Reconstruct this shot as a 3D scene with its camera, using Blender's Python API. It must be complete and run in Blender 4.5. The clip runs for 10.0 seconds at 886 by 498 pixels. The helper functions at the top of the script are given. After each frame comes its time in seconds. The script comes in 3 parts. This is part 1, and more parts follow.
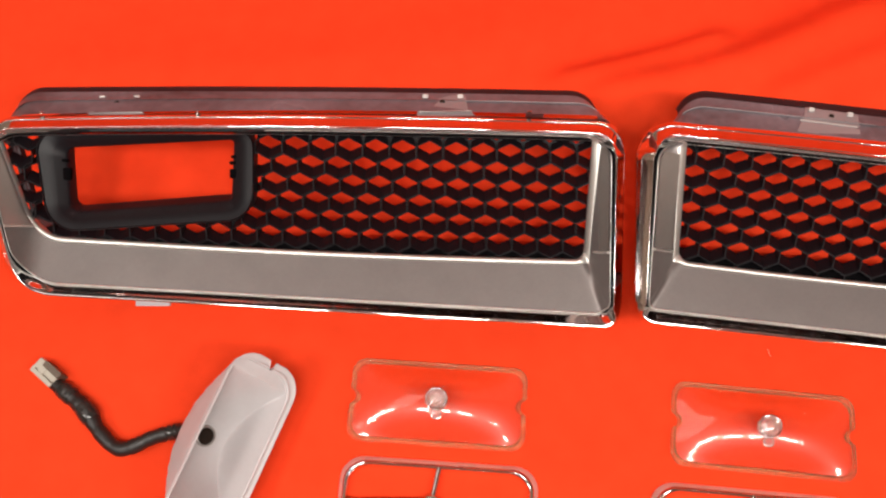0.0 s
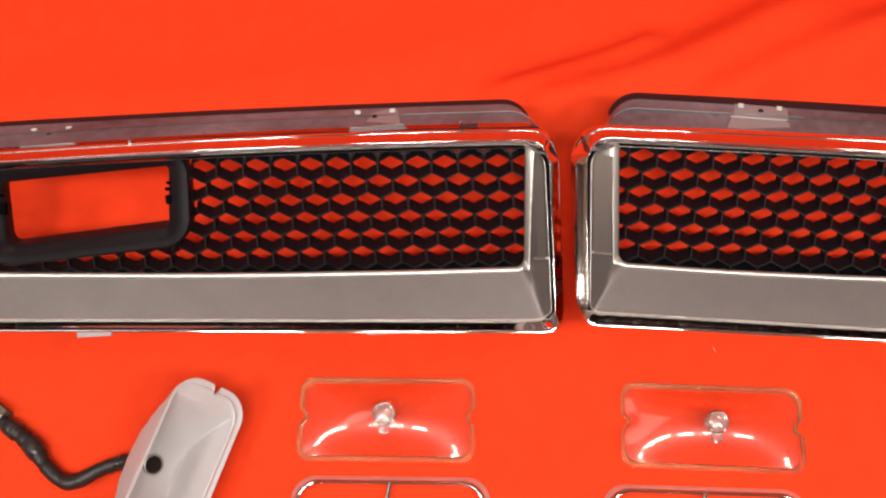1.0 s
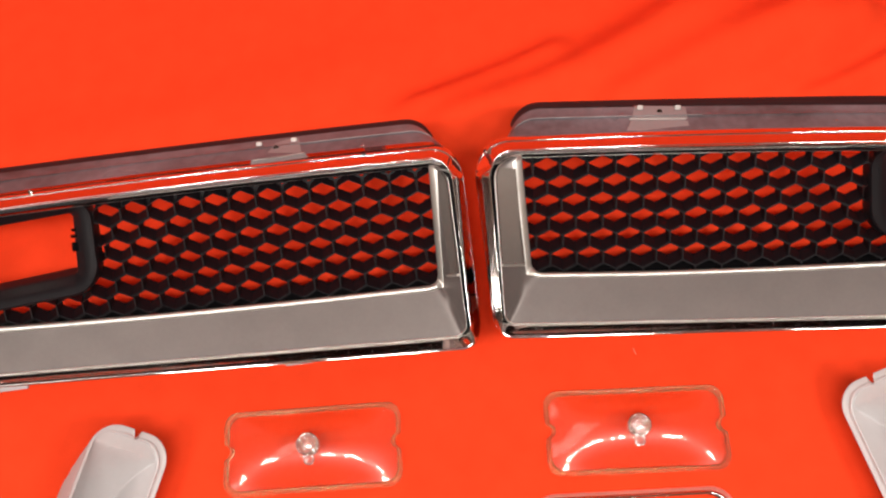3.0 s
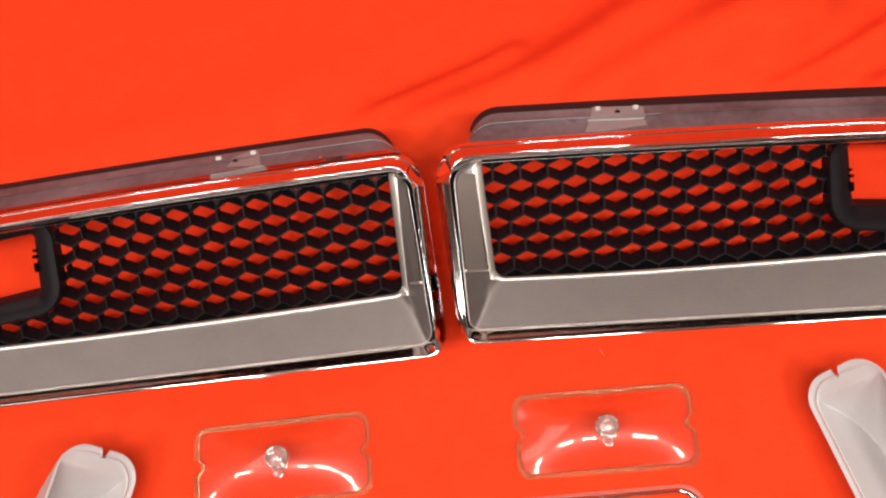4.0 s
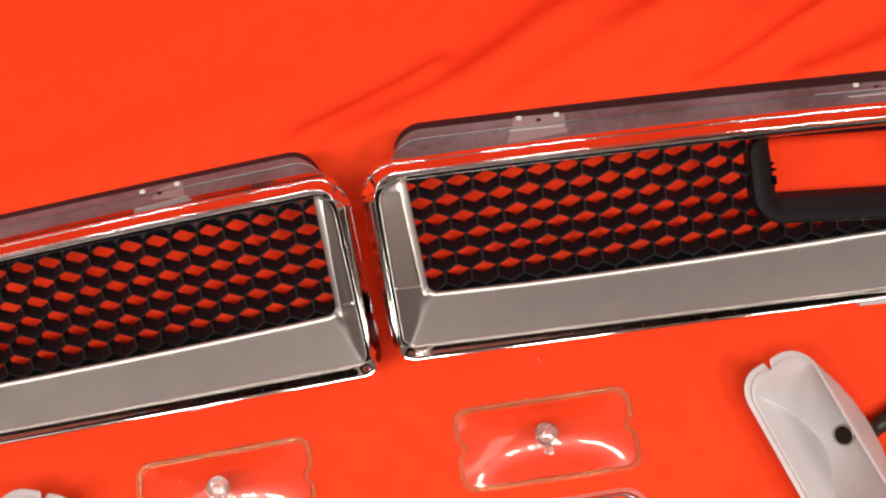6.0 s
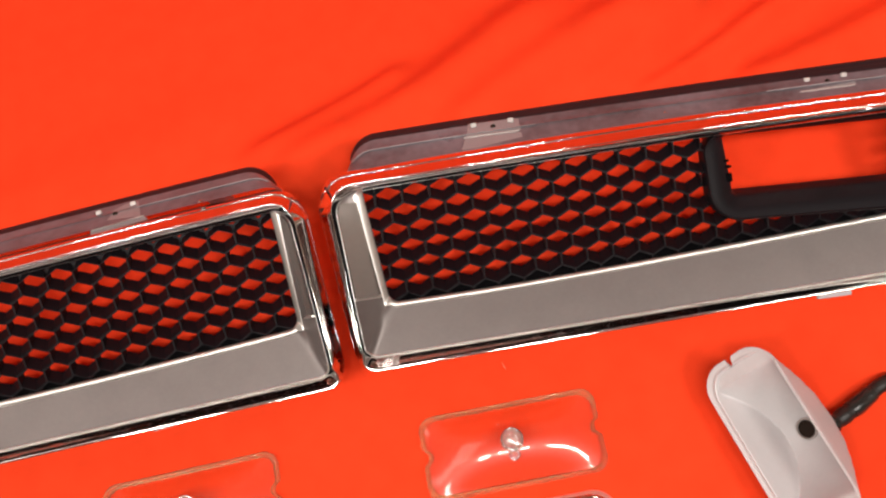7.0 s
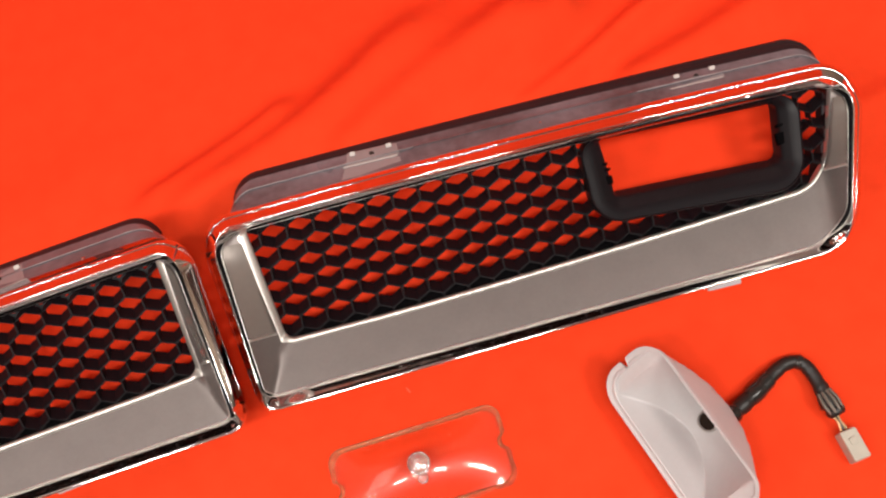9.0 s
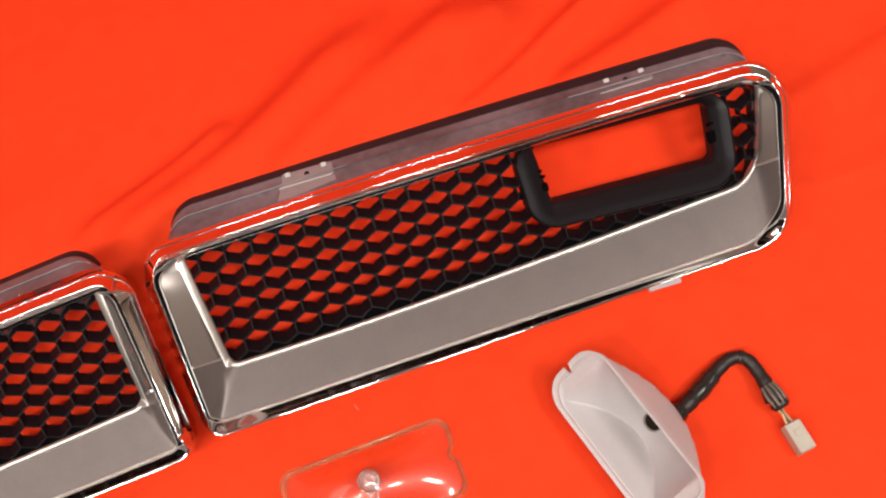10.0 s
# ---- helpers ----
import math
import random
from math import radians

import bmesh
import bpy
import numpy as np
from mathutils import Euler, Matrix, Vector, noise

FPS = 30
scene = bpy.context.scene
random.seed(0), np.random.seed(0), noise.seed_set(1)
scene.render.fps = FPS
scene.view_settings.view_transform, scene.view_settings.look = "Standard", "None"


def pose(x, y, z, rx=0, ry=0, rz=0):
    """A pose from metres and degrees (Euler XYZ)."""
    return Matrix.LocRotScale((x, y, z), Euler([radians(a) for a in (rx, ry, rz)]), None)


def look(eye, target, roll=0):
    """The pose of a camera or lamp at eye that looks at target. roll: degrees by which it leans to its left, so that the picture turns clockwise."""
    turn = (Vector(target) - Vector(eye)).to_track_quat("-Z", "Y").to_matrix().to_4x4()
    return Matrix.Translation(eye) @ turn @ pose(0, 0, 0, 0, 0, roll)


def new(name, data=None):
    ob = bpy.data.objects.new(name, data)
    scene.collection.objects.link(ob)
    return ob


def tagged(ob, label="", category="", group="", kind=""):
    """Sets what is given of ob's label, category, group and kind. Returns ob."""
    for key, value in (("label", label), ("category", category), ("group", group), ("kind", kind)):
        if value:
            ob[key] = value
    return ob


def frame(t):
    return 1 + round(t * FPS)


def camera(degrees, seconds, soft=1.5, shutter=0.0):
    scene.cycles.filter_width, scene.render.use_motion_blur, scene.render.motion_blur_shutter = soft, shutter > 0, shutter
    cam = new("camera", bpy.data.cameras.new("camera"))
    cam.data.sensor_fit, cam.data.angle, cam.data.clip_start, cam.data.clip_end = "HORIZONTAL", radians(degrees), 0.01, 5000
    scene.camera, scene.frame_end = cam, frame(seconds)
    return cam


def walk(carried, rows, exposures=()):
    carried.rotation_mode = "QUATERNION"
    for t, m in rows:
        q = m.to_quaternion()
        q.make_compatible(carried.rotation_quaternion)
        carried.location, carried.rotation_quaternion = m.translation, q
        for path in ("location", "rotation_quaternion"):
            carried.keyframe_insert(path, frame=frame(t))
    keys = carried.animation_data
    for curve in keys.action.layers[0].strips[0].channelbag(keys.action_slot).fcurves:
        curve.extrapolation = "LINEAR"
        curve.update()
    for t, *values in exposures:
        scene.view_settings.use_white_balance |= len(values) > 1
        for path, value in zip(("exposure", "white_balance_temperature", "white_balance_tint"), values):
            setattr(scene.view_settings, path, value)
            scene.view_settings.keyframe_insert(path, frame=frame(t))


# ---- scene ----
cam = camera(50.0, 10.0, 2.2)
ROWS = [
    (0, -0.1017, -0.3287, 0.9271, 20.79, 2.15, 6.4),
    (0.5, -0.0804, -0.3352, 0.923, 21.72, 2.08, 4.58),
    (1, -0.0558, -0.3298, 0.9236, 21.76, 2.54, 3.21),
    (1.5, -0.0413, -0.3266, 0.9238, 21.78, 2.69, 2.2),
    (2, -0.0256, -0.3256, 0.9228, 22.03, 2.78, 0.95),
    (2.5, -0.0066, -0.3191, 0.9243, 21.88, 2.99, -0.31),
    (4, 0.0443, -0.3108, 0.925, 21.84, 3.73, -3.49),
    (4.5, 0.0552, -0.3089, 0.9255, 21.79, 3.81, -4.25),
    (5, 0.0684, -0.3079, 0.9251, 21.89, 3.81, -5.39),
    (6.5, 0.1106, -0.3112, 0.9229, 22.3, 4.33, -8.33),
    (7, 0.1261, -0.3099, 0.9232, 22.27, 4.41, -9.6),
    (7.5, 0.1433, -0.3135, 0.9219, 22.53, 4.54, -10.98),
    (8, 0.1619, -0.3086, 0.9242, 22.16, 4.78, -12.07),
    (8.5, 0.1837, -0.3139, 0.9221, 22.48, 4.94, -13.84),
    (9, 0.2095, -0.316, 0.9226, 22.45, 5.21, -15.69),
    (9.5, 0.2279, -0.3186, 0.9224, 22.47, 5.37, -17.04),
    (10, 0.2514, -0.3265, 0.9214, 22.78, 5.52, -19.03),
]
walk(cam, [(t, pose(x, y, z, rx, ry, rz)) for t, x, y, z, rx, ry, rz in ROWS])

# ---- world and light ----
world = bpy.data.worlds.new("room_air")
scene.world = world
world.use_nodes = True
world.node_tree.nodes["Background"].inputs[0].default_value = (0.9, 0.95, 1.0, 1)
world.node_tree.nodes["Background"].inputs[1].default_value = 0.15


def lamp(name, eye, target, sx, sy, watts, colour):
    d = bpy.data.lights.new(name, "AREA")
    d.shape, d.size, d.size_y, d.energy, d.color = "RECTANGLE", sx, sy, watts, colour
    ob = new(name, d)
    ob.matrix_world = look(eye, target)
    return ob


for lamp_x, lamp_w, lamp_watts in ((-1.75, 0.60, 36), (-0.60, 0.34, 21.5), (-0.06, 0.34, 21.5), (0.48, 0.34, 21.5), (1.48, 0.66, 46)):
    lamp("unseen_overhead_light", (lamp_x, -0.92, 2.24), (lamp_x, -0.1, 0), lamp_w, 0.34, lamp_watts, (1.0, 0.95, 0.88))
# broad fill light added overhead, not a seen lamp
lamp("unseen_overhead_light", (-0.85, 0.34, 2.24), (-0.2, 0.1, 0), 2.2, 1.0, 16, (1.0, 0.95, 0.88))


# ---- materials ----
def mat(name, colour, rough=0.5, metal=0.0, grain=0.0, scale=200.0, bump=0.0, bump_scale=400.0, second=None, spec=0.5, coat=0.0):
    m = bpy.data.materials.new(name)
    m.use_nodes = True
    nt = m.node_tree
    b = nt.nodes["Principled BSDF"]
    b.inputs["Roughness"].default_value, b.inputs["Metallic"].default_value = rough, metal
    b.inputs["Specular IOR Level"].default_value = spec
    b.inputs["Coat Weight"].default_value = coat
    b.inputs["Base Color"].default_value = (*colour, 1)
    tc = nt.nodes.new("ShaderNodeTexCoord")
    if grain:
        fine, wide = nt.nodes.new("ShaderNodeTexNoise"), nt.nodes.new("ShaderNodeTexNoise")
        fine.inputs["Scale"].default_value, fine.inputs["Detail"].default_value = scale, 4
        wide.inputs["Scale"].default_value, wide.inputs["Detail"].default_value = scale * 0.07, 3
        both = nt.nodes.new("ShaderNodeMath")
        both.operation = "MULTIPLY_ADD"
        both.inputs[1].default_value = 0.4
        nt.links.new(tc.outputs["Object"], fine.inputs["Vector"])
        nt.links.new(tc.outputs["Object"], wide.inputs["Vector"])
        nt.links.new(fine.outputs["Fac"], both.inputs[0])
        nt.links.new(wide.outputs["Fac"], both.inputs[2])
        ramp = nt.nodes.new("ShaderNodeMapRange")
        ramp.inputs["From Min"].default_value, ramp.inputs["From Max"].default_value = 0.45, 0.95
        nt.links.new(both.outputs[0], ramp.inputs["Value"])
        mix = nt.nodes.new("ShaderNodeMix")
        mix.data_type = "RGBA"
        other = second or tuple(c * (1 - grain) for c in colour)
        mix.inputs[6].default_value, mix.inputs[7].default_value = (*colour, 1), (*other, 1)
        nt.links.new(ramp.outputs[0], mix.inputs[0])
        nt.links.new(mix.outputs[2], b.inputs["Base Color"])
        rr = nt.nodes.new("ShaderNodeMapRange")
        rr.inputs["To Min"].default_value, rr.inputs["To Max"].default_value = rough * 0.88, min(1, rough * 1.15)
        nt.links.new(wide.outputs["Fac"], rr.inputs["Value"])
        nt.links.new(rr.outputs[0], b.inputs["Roughness"])
    if bump:
        n = nt.nodes.new("ShaderNodeTexNoise")
        n.inputs["Scale"].default_value, n.inputs["Detail"].default_value = bump_scale, 3
        bp = nt.nodes.new("ShaderNodeBump")
        bp.inputs["Strength"].default_value, bp.inputs["Distance"].default_value = bump, 0.001
        nt.links.new(tc.outputs["Object"], n.inputs["Vector"])
        nt.links.new(n.outputs["Fac"], bp.inputs["Height"])
        nt.links.new(bp.outputs[0], b.inputs["Normal"])
    return m


def glass(name, colour, rough, weight):
    m = mat(name, colour, rough)
    b = m.node_tree.nodes["Principled BSDF"]
    b.inputs["Transmission Weight"].default_value, b.inputs["IOR"].default_value = weight, 1.46
    return m


def thin_clear(name, tint):
    """Thin clear plastic: see-through, with a mirror gloss that grows at grazing angles."""
    m = bpy.data.materials.new(name)
    m.use_nodes = True
    nt = m.node_tree
    nt.nodes.clear()
    out, mix, tr, gl, lw, po, ma = (nt.nodes.new(t) for t in ("ShaderNodeOutputMaterial", "ShaderNodeMixShader", "ShaderNodeBsdfTransparent", "ShaderNodeBsdfGlossy", "ShaderNodeLayerWeight", "ShaderNodeMath", "ShaderNodeMath"))
    tr.inputs["Color"].default_value = (*tint, 1)
    gl.inputs["Roughness"].default_value = 0.075
    lw.inputs["Blend"].default_value = 0.5
    po.operation, po.inputs[1].default_value = "POWER", 4.0
    ma.operation, ma.inputs[1].default_value, ma.inputs[2].default_value = "MULTIPLY_ADD", 0.5, 0.030
    nt.links.new(lw.outputs["Facing"], po.inputs[0])
    nt.links.new(po.outputs[0], ma.inputs[0])
    nt.links.new(ma.outputs[0], mix.inputs[0])
    nt.links.new(tr.outputs[0], mix.inputs[1])
    nt.links.new(gl.outputs[0], mix.inputs[2])
    soft, veil = nt.nodes.new("ShaderNodeBsdfGlossy"), nt.nodes.new("ShaderNodeMixShader")
    soft.inputs["Roughness"].default_value = 0.42
    veil.inputs[0].default_value = 0.022
    nt.links.new(mix.outputs[0], veil.inputs[1])
    nt.links.new(soft.outputs[0], veil.inputs[2])
    nt.links.new(veil.outputs[0], out.inputs[0])
    return m


CLOTH = mat("red_cloth", (0.80, 0.0505, 0.0125), 0.9, 0, 0.1, 500, 0.25, 1400, spec=0.1)
CHROME = mat("chrome", (0.80, 0.78, 0.765), 0.06, 1.0, 0.06, 120, 0.02, 55)
SILVER = mat("silver_paint", (0.195, 0.165, 0.157), 0.40, 0.50, 0.16, 300, 0.05, 900)
SATIN = mat("satin_metal", (0.25, 0.215, 0.197), 0.22, 0.40, 0.1, 200)
LIP = mat("bright_lip", (0.68, 0.645, 0.61), 0.36, 0.82, 0.1, 200)
SKIRT = mat("bright_skirt", (0.85, 0.80, 0.79), 0.32, 0.75, 0.08, 200)
BLACK = mat("black_plastic", (0.0062, 0.0038, 0.0054), 0.50, 0, 0.3, 200, spec=0.17)
MATT = mat("matt_black", (0.004, 0.0035, 0.004), 1.0, 0, 0.3, 200, spec=0.0)
REAR = mat("dark_grey_plastic", (0.020, 0.017, 0.020), 0.55, 0, 0.3, 90, 0.1, 300, spec=0.2)
BEZEL = mat("lamp_bezel_plastic", (0.0090, 0.0072, 0.0090), 0.40, 0, 0.25, 150, spec=0.20)
BODY = mat("grey_moulded_plastic", (0.185, 0.155, 0.172), 0.28, 0, 0.3, 110, 0.1, 300, second=(0.050, 0.036, 0.038))
# body plastic lightened to paint the highlight along the ridge
RIB_GLINT = mat("rib_glint", (0.28, 0.245, 0.255), 0.35, 0, 0.5, 60)
CLIP = mat("zinc_plate", (0.30, 0.265, 0.27), 0.42, 0.2, 0.2, 200)
TAB = mat("bare_metal_tab", (0.38, 0.34, 0.32), 0.4, 0.3)
HOUSE = mat("silver_grey_housing", (0.52, 0.488, 0.493), 0.42, 0.05, 0.1, 200, 0.06, 500)
# dark colour for the shade inside holes that are not cut
HOLE_SHADE = mat("hole_shade", (0.022, 0.013, 0.009), 0.7, 0, 0.4, 200, spec=0.1)
CLEAR = thin_clear("clear_plastic", (1.0, 0.985, 0.94))
RIM = glass("aged_clear_rim", (1.0, 0.80, 0.50), 0.07, 0.91)
BULB = mat("clear_bullseye", (0.97, 0.96, 0.96), 0.04, 0.15, coat=1.0)
BULB.node_tree.nodes["Principled BSDF"].inputs["Transmission Weight"].default_value = 0.85
LOOM = mat("black_tape", (0.016, 0.012, 0.011), 0.46, 0, 0.5, 90, 1.0, 90)
PLUG = mat("aged_white_plastic", (0.47, 0.43, 0.36), 0.5, 0, 0.25, 120)
# tan tint put in only to warm what the chrome mirrors
WALL = mat("plain_wall", (0.27, 0.20, 0.15), 0.8, 0, 0.08, 30)
CEILING = mat("plain_ceiling", (0.20, 0.19, 0.175), 0.8, 0, 0.08, 30)
FLOOR = mat("dark_floor", (0.12, 0.11, 0.10), 0.6, 0, 0.2, 20)
COPPER = mat("copper_wire", (0.55, 0.32, 0.16), 0.4, 0.4)


# ---- building helpers ----
def part(name, verts, faces, material, parent=None, label="", m=None, smooth=40):
    """One mesh object from vertices and faces."""
    me = bpy.data.meshes.new(name)
    me.from_pydata([tuple(v) for v in verts], [], faces)
    bm = bmesh.new()
    bm.from_mesh(me)
    bmesh.ops.recalc_face_normals(bm, faces=bm.faces)
    bm.to_mesh(me)
    bm.free()
    if smooth:
        me.polygons.foreach_set("use_smooth", [True] * len(me.polygons))
        me.set_sharp_from_angle(angle=radians(smooth))
    me.materials.append(material)
    ob = new(name, me)
    if parent:
        ob.parent = parent
    if m is not None:
        ob.matrix_basis = m
    return tagged(ob, label)


def rounded(corners, seg=10):
    """Closed outline through corners (x, y, radius)."""
    out, n = [], len(corners)
    for i, (x, y, r) in enumerate(corners):
        p, a, b = Vector((x, y)), Vector(corners[i - 1][:2]), Vector(corners[(i + 1) % n][:2])
        d1, d2 = (a - p).normalized(), (b - p).normalized()
        half = d1.angle(d2) / 2
        reach = r / math.tan(half)
        s, e = p + d1 * reach, p + d2 * reach
        c = p + (d1 + d2).normalized() * (r / math.sin(half))
        a0, a1 = math.atan2(s.y - c.y, s.x - c.x), math.atan2(e.y - c.y, e.x - c.x)
        da = (a1 - a0 + math.pi) % (2 * math.pi) - math.pi
        for k in range(seg + 1):
            t = a0 + da * k / seg
            out.append((c.x + r * math.cos(t), c.y + r * math.sin(t)))
    return out


def dense(outline, step=0.02):
    """The outline with long straight runs cut into shorter ones."""
    out = []
    for i, p in enumerate(outline):
        q = outline[(i + 1) % len(outline)]
        k = max(1, int(math.dist(p, q) / step))
        out += [(p[0] + (q[0] - p[0]) * j / k, p[1] + (q[1] - p[1]) * j / k) for j in range(k)]
    return out


def rings_mesh(rings, closed_profile=False):
    """Faces that join closed rings of equal length, one after another."""
    n, verts, faces = len(rings[0]), [], []
    for r in rings:
        verts += r
    pairs = [(a, a + 1) for a in range(len(rings) - 1)] + ([(len(rings) - 1, 0)] if closed_profile else [])
    for a, b in pairs:
        for i in range(n):
            j = (i + 1) % n
            faces.append((a * n + i, a * n + j, b * n + j, b * n + i))
    return verts, faces


def box(cx, cy, cz, sx, sy, sz, bevel=0.0):
    """Vertices and faces of a box with chamfered upright edges."""
    c = bevel or min(sx, sy) * 0.06
    o = [(-sx / 2 + c, -sy / 2), (sx / 2 - c, -sy / 2), (sx / 2, -sy / 2 + c), (sx / 2, sy / 2 - c), (sx / 2 - c, sy / 2), (-sx / 2 + c, sy / 2), (-sx / 2, sy / 2 - c), (-sx / 2, -sy / 2 + c)]
    h = sz / 2
    e = min(c, h * 0.5)
    rings = []
    for z, k in ((-h, 1), (h - e, 1), (h, 1 - 2 * e / max(sx, sy))):
        rings.append([(cx + x * k, cy + y * k, cz + z) for x, y in o])
    v, f = rings_mesh(rings)
    f += [tuple(reversed(range(8))), tuple(range(16, 24))]
    return v, f


def tube(path, radii, seg=10):
    """A swept round tube through points, closed at both ends."""
    pts = [Vector(p) for p in path]
    rings = []
    for i, p in enumerate(pts):
        d = (pts[min(i + 1, len(pts) - 1)] - pts[max(i - 1, 0)]).normalized()
        a = d.cross(Vector((0, 0, 1)))
        a = a.normalized() if a.length > 1e-4 else Vector((1, 0, 0))
        b = a.cross(d)
        r = radii[i] if isinstance(radii, (list, tuple)) else radii
        rings.append([tuple(p + a * (r * math.cos(2 * math.pi * k / seg)) + b * (r * math.sin(2 * math.pi * k / seg))) for k in range(seg)])
    v, f = rings_mesh(rings)
    n = len(v)
    f += [tuple(range(seg)), tuple(range(n - seg, n))]
    return v, f


def spline(points, k=8):
    """Catmull-Rom through points."""
    p = [Vector(q) for q in points]
    p = [p[0] * 2 - p[1]] + p + [p[-1] * 2 - p[-2]]
    out = []
    for i in range(1, len(p) - 2):
        a, b, c, d = p[i - 1 : i + 3]
        for j in range(k):
            t = j / k
            out.append(0.5 * ((2 * b) + (c - a) * t + (2 * a - 5 * b + 4 * c - d) * t * t + (3 * b - a - 3 * c + d) * t**3))
    out.append(p[-2])
    return out


def joined(pieces):
    v, f = [], []
    for pv, pf in pieces:
        k = len(v)
        v += [tuple(q) for q in pv]
        f += [tuple(i + k for i in face) for face in pf]
    return v, f


def empty(name, m, label, category, group=""):
    ob = new(name)
    ob.matrix_basis = m
    return tagged(ob, label, category, group)


# ---- room ----
def slab(name, cx, cy, cz, sx, sy, sz, material, label):
    v, f = box(cx, cy, cz, sx, sy, sz, 0.001)
    return tagged(part(name, v, f, material, smooth=0), label, kind="structure")


slab("floor", 0, -0.8, -0.79, 5.2, 3.6, 0.06, FLOOR, "plain dark floor under the table")
slab("ceiling", 0, -0.8, 2.30, 5.2, 3.6, 0.06, CEILING, "plain grey ceiling above the table")
# walls added out of view, as surroundings for the chrome to reflect
slab("wall_north", 0, 0.95, 0.755, 5.2, 0.1, 3.03, WALL, "plain unseen wall, warm-toned for the chrome reflections")
slab("wall_south", 0, -2.55, 0.755, 5.2, 0.1, 3.03, WALL, "plain unseen wall, warm-toned for the chrome reflections")
slab("wall_east", 2.55, -0.8, 0.755, 0.1, 3.4, 3.03, WALL, "plain unseen wall, warm-toned for the chrome reflections")
slab("wall_west", -2.55, -0.8, 0.755, 0.1, 3.4, 3.03, WALL, "plain unseen wall, warm-toned for the chrome reflections")


# ---- red cloth ----
FOLDS = [  # width of the far side, height, points along the fold
    (0.014, 0.0150, (-0.08, 0.232), (-0.01, 0.258), (0.06, 0.287), (0.11, 0.312)),
    (0.031, 0.0370, (-0.06, 0.214), (0.02, 0.238), (0.10, 0.267), (0.17, 0.302), (0.22, 0.333), (0.30, 0.378)),
    (0.031, 0.0385, (0.13, 0.214), (0.19, 0.245), (0.27, 0.290), (0.34, 0.325), (0.42, 0.365)),
    (0.026, 0.0245, (0.27, 0.222), (0.35, 0.268), (0.40, 0.308), (0.46, 0.350)),
    (0.014, 0.0190, (0.345, 0.210), (0.40, 0.234), (0.46, 0.264), (0.52, 0.296), (0.60, 0.335)),
    (0.020, 0.0210, (0.47, 0.216), (0.53, 0.230), (0.60, 0.250), (0.70, 0.285)),
    (0.016, 0.0090, (0.62, 0.092), (0.68, 0.104), (0.76, 0.120), (0.90, 0.150)),
    (0.008, 0.0030, (0.63, 0.012), (0.67, 0.004), (0.73, 0.003), (0.86, 0.006)),
    (0.050, 0.0100, (-0.66, 0.212), (-0.45, 0.236), (-0.25, 0.272), (-0.10, 0.330)),
    (0.030, 0.0035, (-0.14, -0.080), (-0.04, -0.050), (0.06, -0.030)),
    (0.035, 0.0050, (0.40, -0.310), (0.50, -0.265), (0.64, -0.180), (0.74, -0.130)),
    (0.035, 0.0045, (-0.72, -0.130), (-0.58, -0.095), (-0.45, -0.060)),
    (0.040, 0.0050, (-0.30, -0.300), (-0.05, -0.270), (0.10, -0.210), (0.28, -0.100)),
]


PRESSED = [(-0.1625, -0.1457, 0.112, 0.062), (0.1508, -0.1390, 0.112, 0.062), (-0.1520, -0.2480, 0.122, 0.070), (0.1420, -0.2430, 0.122, 0.070)]  # where lenses and bezels hold the cloth flat


def cloth_heights(xs, ys):
    """Heights of the cloth at many places at once: soft hollows, then the folds, each steeper on its far side."""
    z = np.array([0.0030 * noise.noise((x * 3, y * 3, 0)) + 0.0012 * noise.noise((x * 8 - y * 5, y * 9, 2)) + 0.0018 * noise.noise((x * 5 - y * 9, x * 2 + y * 3, 7)) + 0.0003 * noise.noise((x * 30, y * 30, 4)) for x, y in zip(xs, ys)])
    wander = np.array([0.006 * noise.noise((x * 4, y * 4, 5)) for x, y in zip(xs, ys)])
    for w, h, *pts in FOLDS:
        path = spline([(x, y, 0) for x, y in pts], 6)
        near = np.full(len(xs), 9.0)
        side, share = np.zeros(len(xs)), np.zeros(len(xs))
        for i in range(len(path) - 1):
            p, q = path[i], path[i + 1]
            dx, dy = q.x - p.x, q.y - p.y
            t = ((xs - p.x) * dx + (ys - p.y) * dy) / (dx * dx + dy * dy)
            t = np.clip(t, 0.0 if i else -3.0, 1.0 if i < len(path) - 2 else 4.0)
            px, py = xs - p.x - dx * t, ys - p.y - dy * t
            d = np.hypot(px, py)
            hit = d < near
            near = np.where(hit, d, near)
            side = np.where(hit, np.copysign(d, py * dx - px * dy), side)
            share = np.where(hit, (i + t) / (len(path) - 1), share)
        d = side + wander + 0.7 * w
        fade = np.clip((share + 0.12) * 3.5, 0, 1) * np.clip((1.12 - share) * 3.5, 0, 1)
        z += h * fade * fade * (3 - 2 * fade) * np.exp(-((d / np.where(d > 0, w, 1.25 * w)) ** 2))
    for cx, cy, rx, ry in PRESSED:
        flat = 0.92 * np.exp(-(((xs - cx) / rx) ** 4) - ((ys - cy) / ry) ** 4)
        z = z * (1 - flat) + 0.0030 * flat
    return z


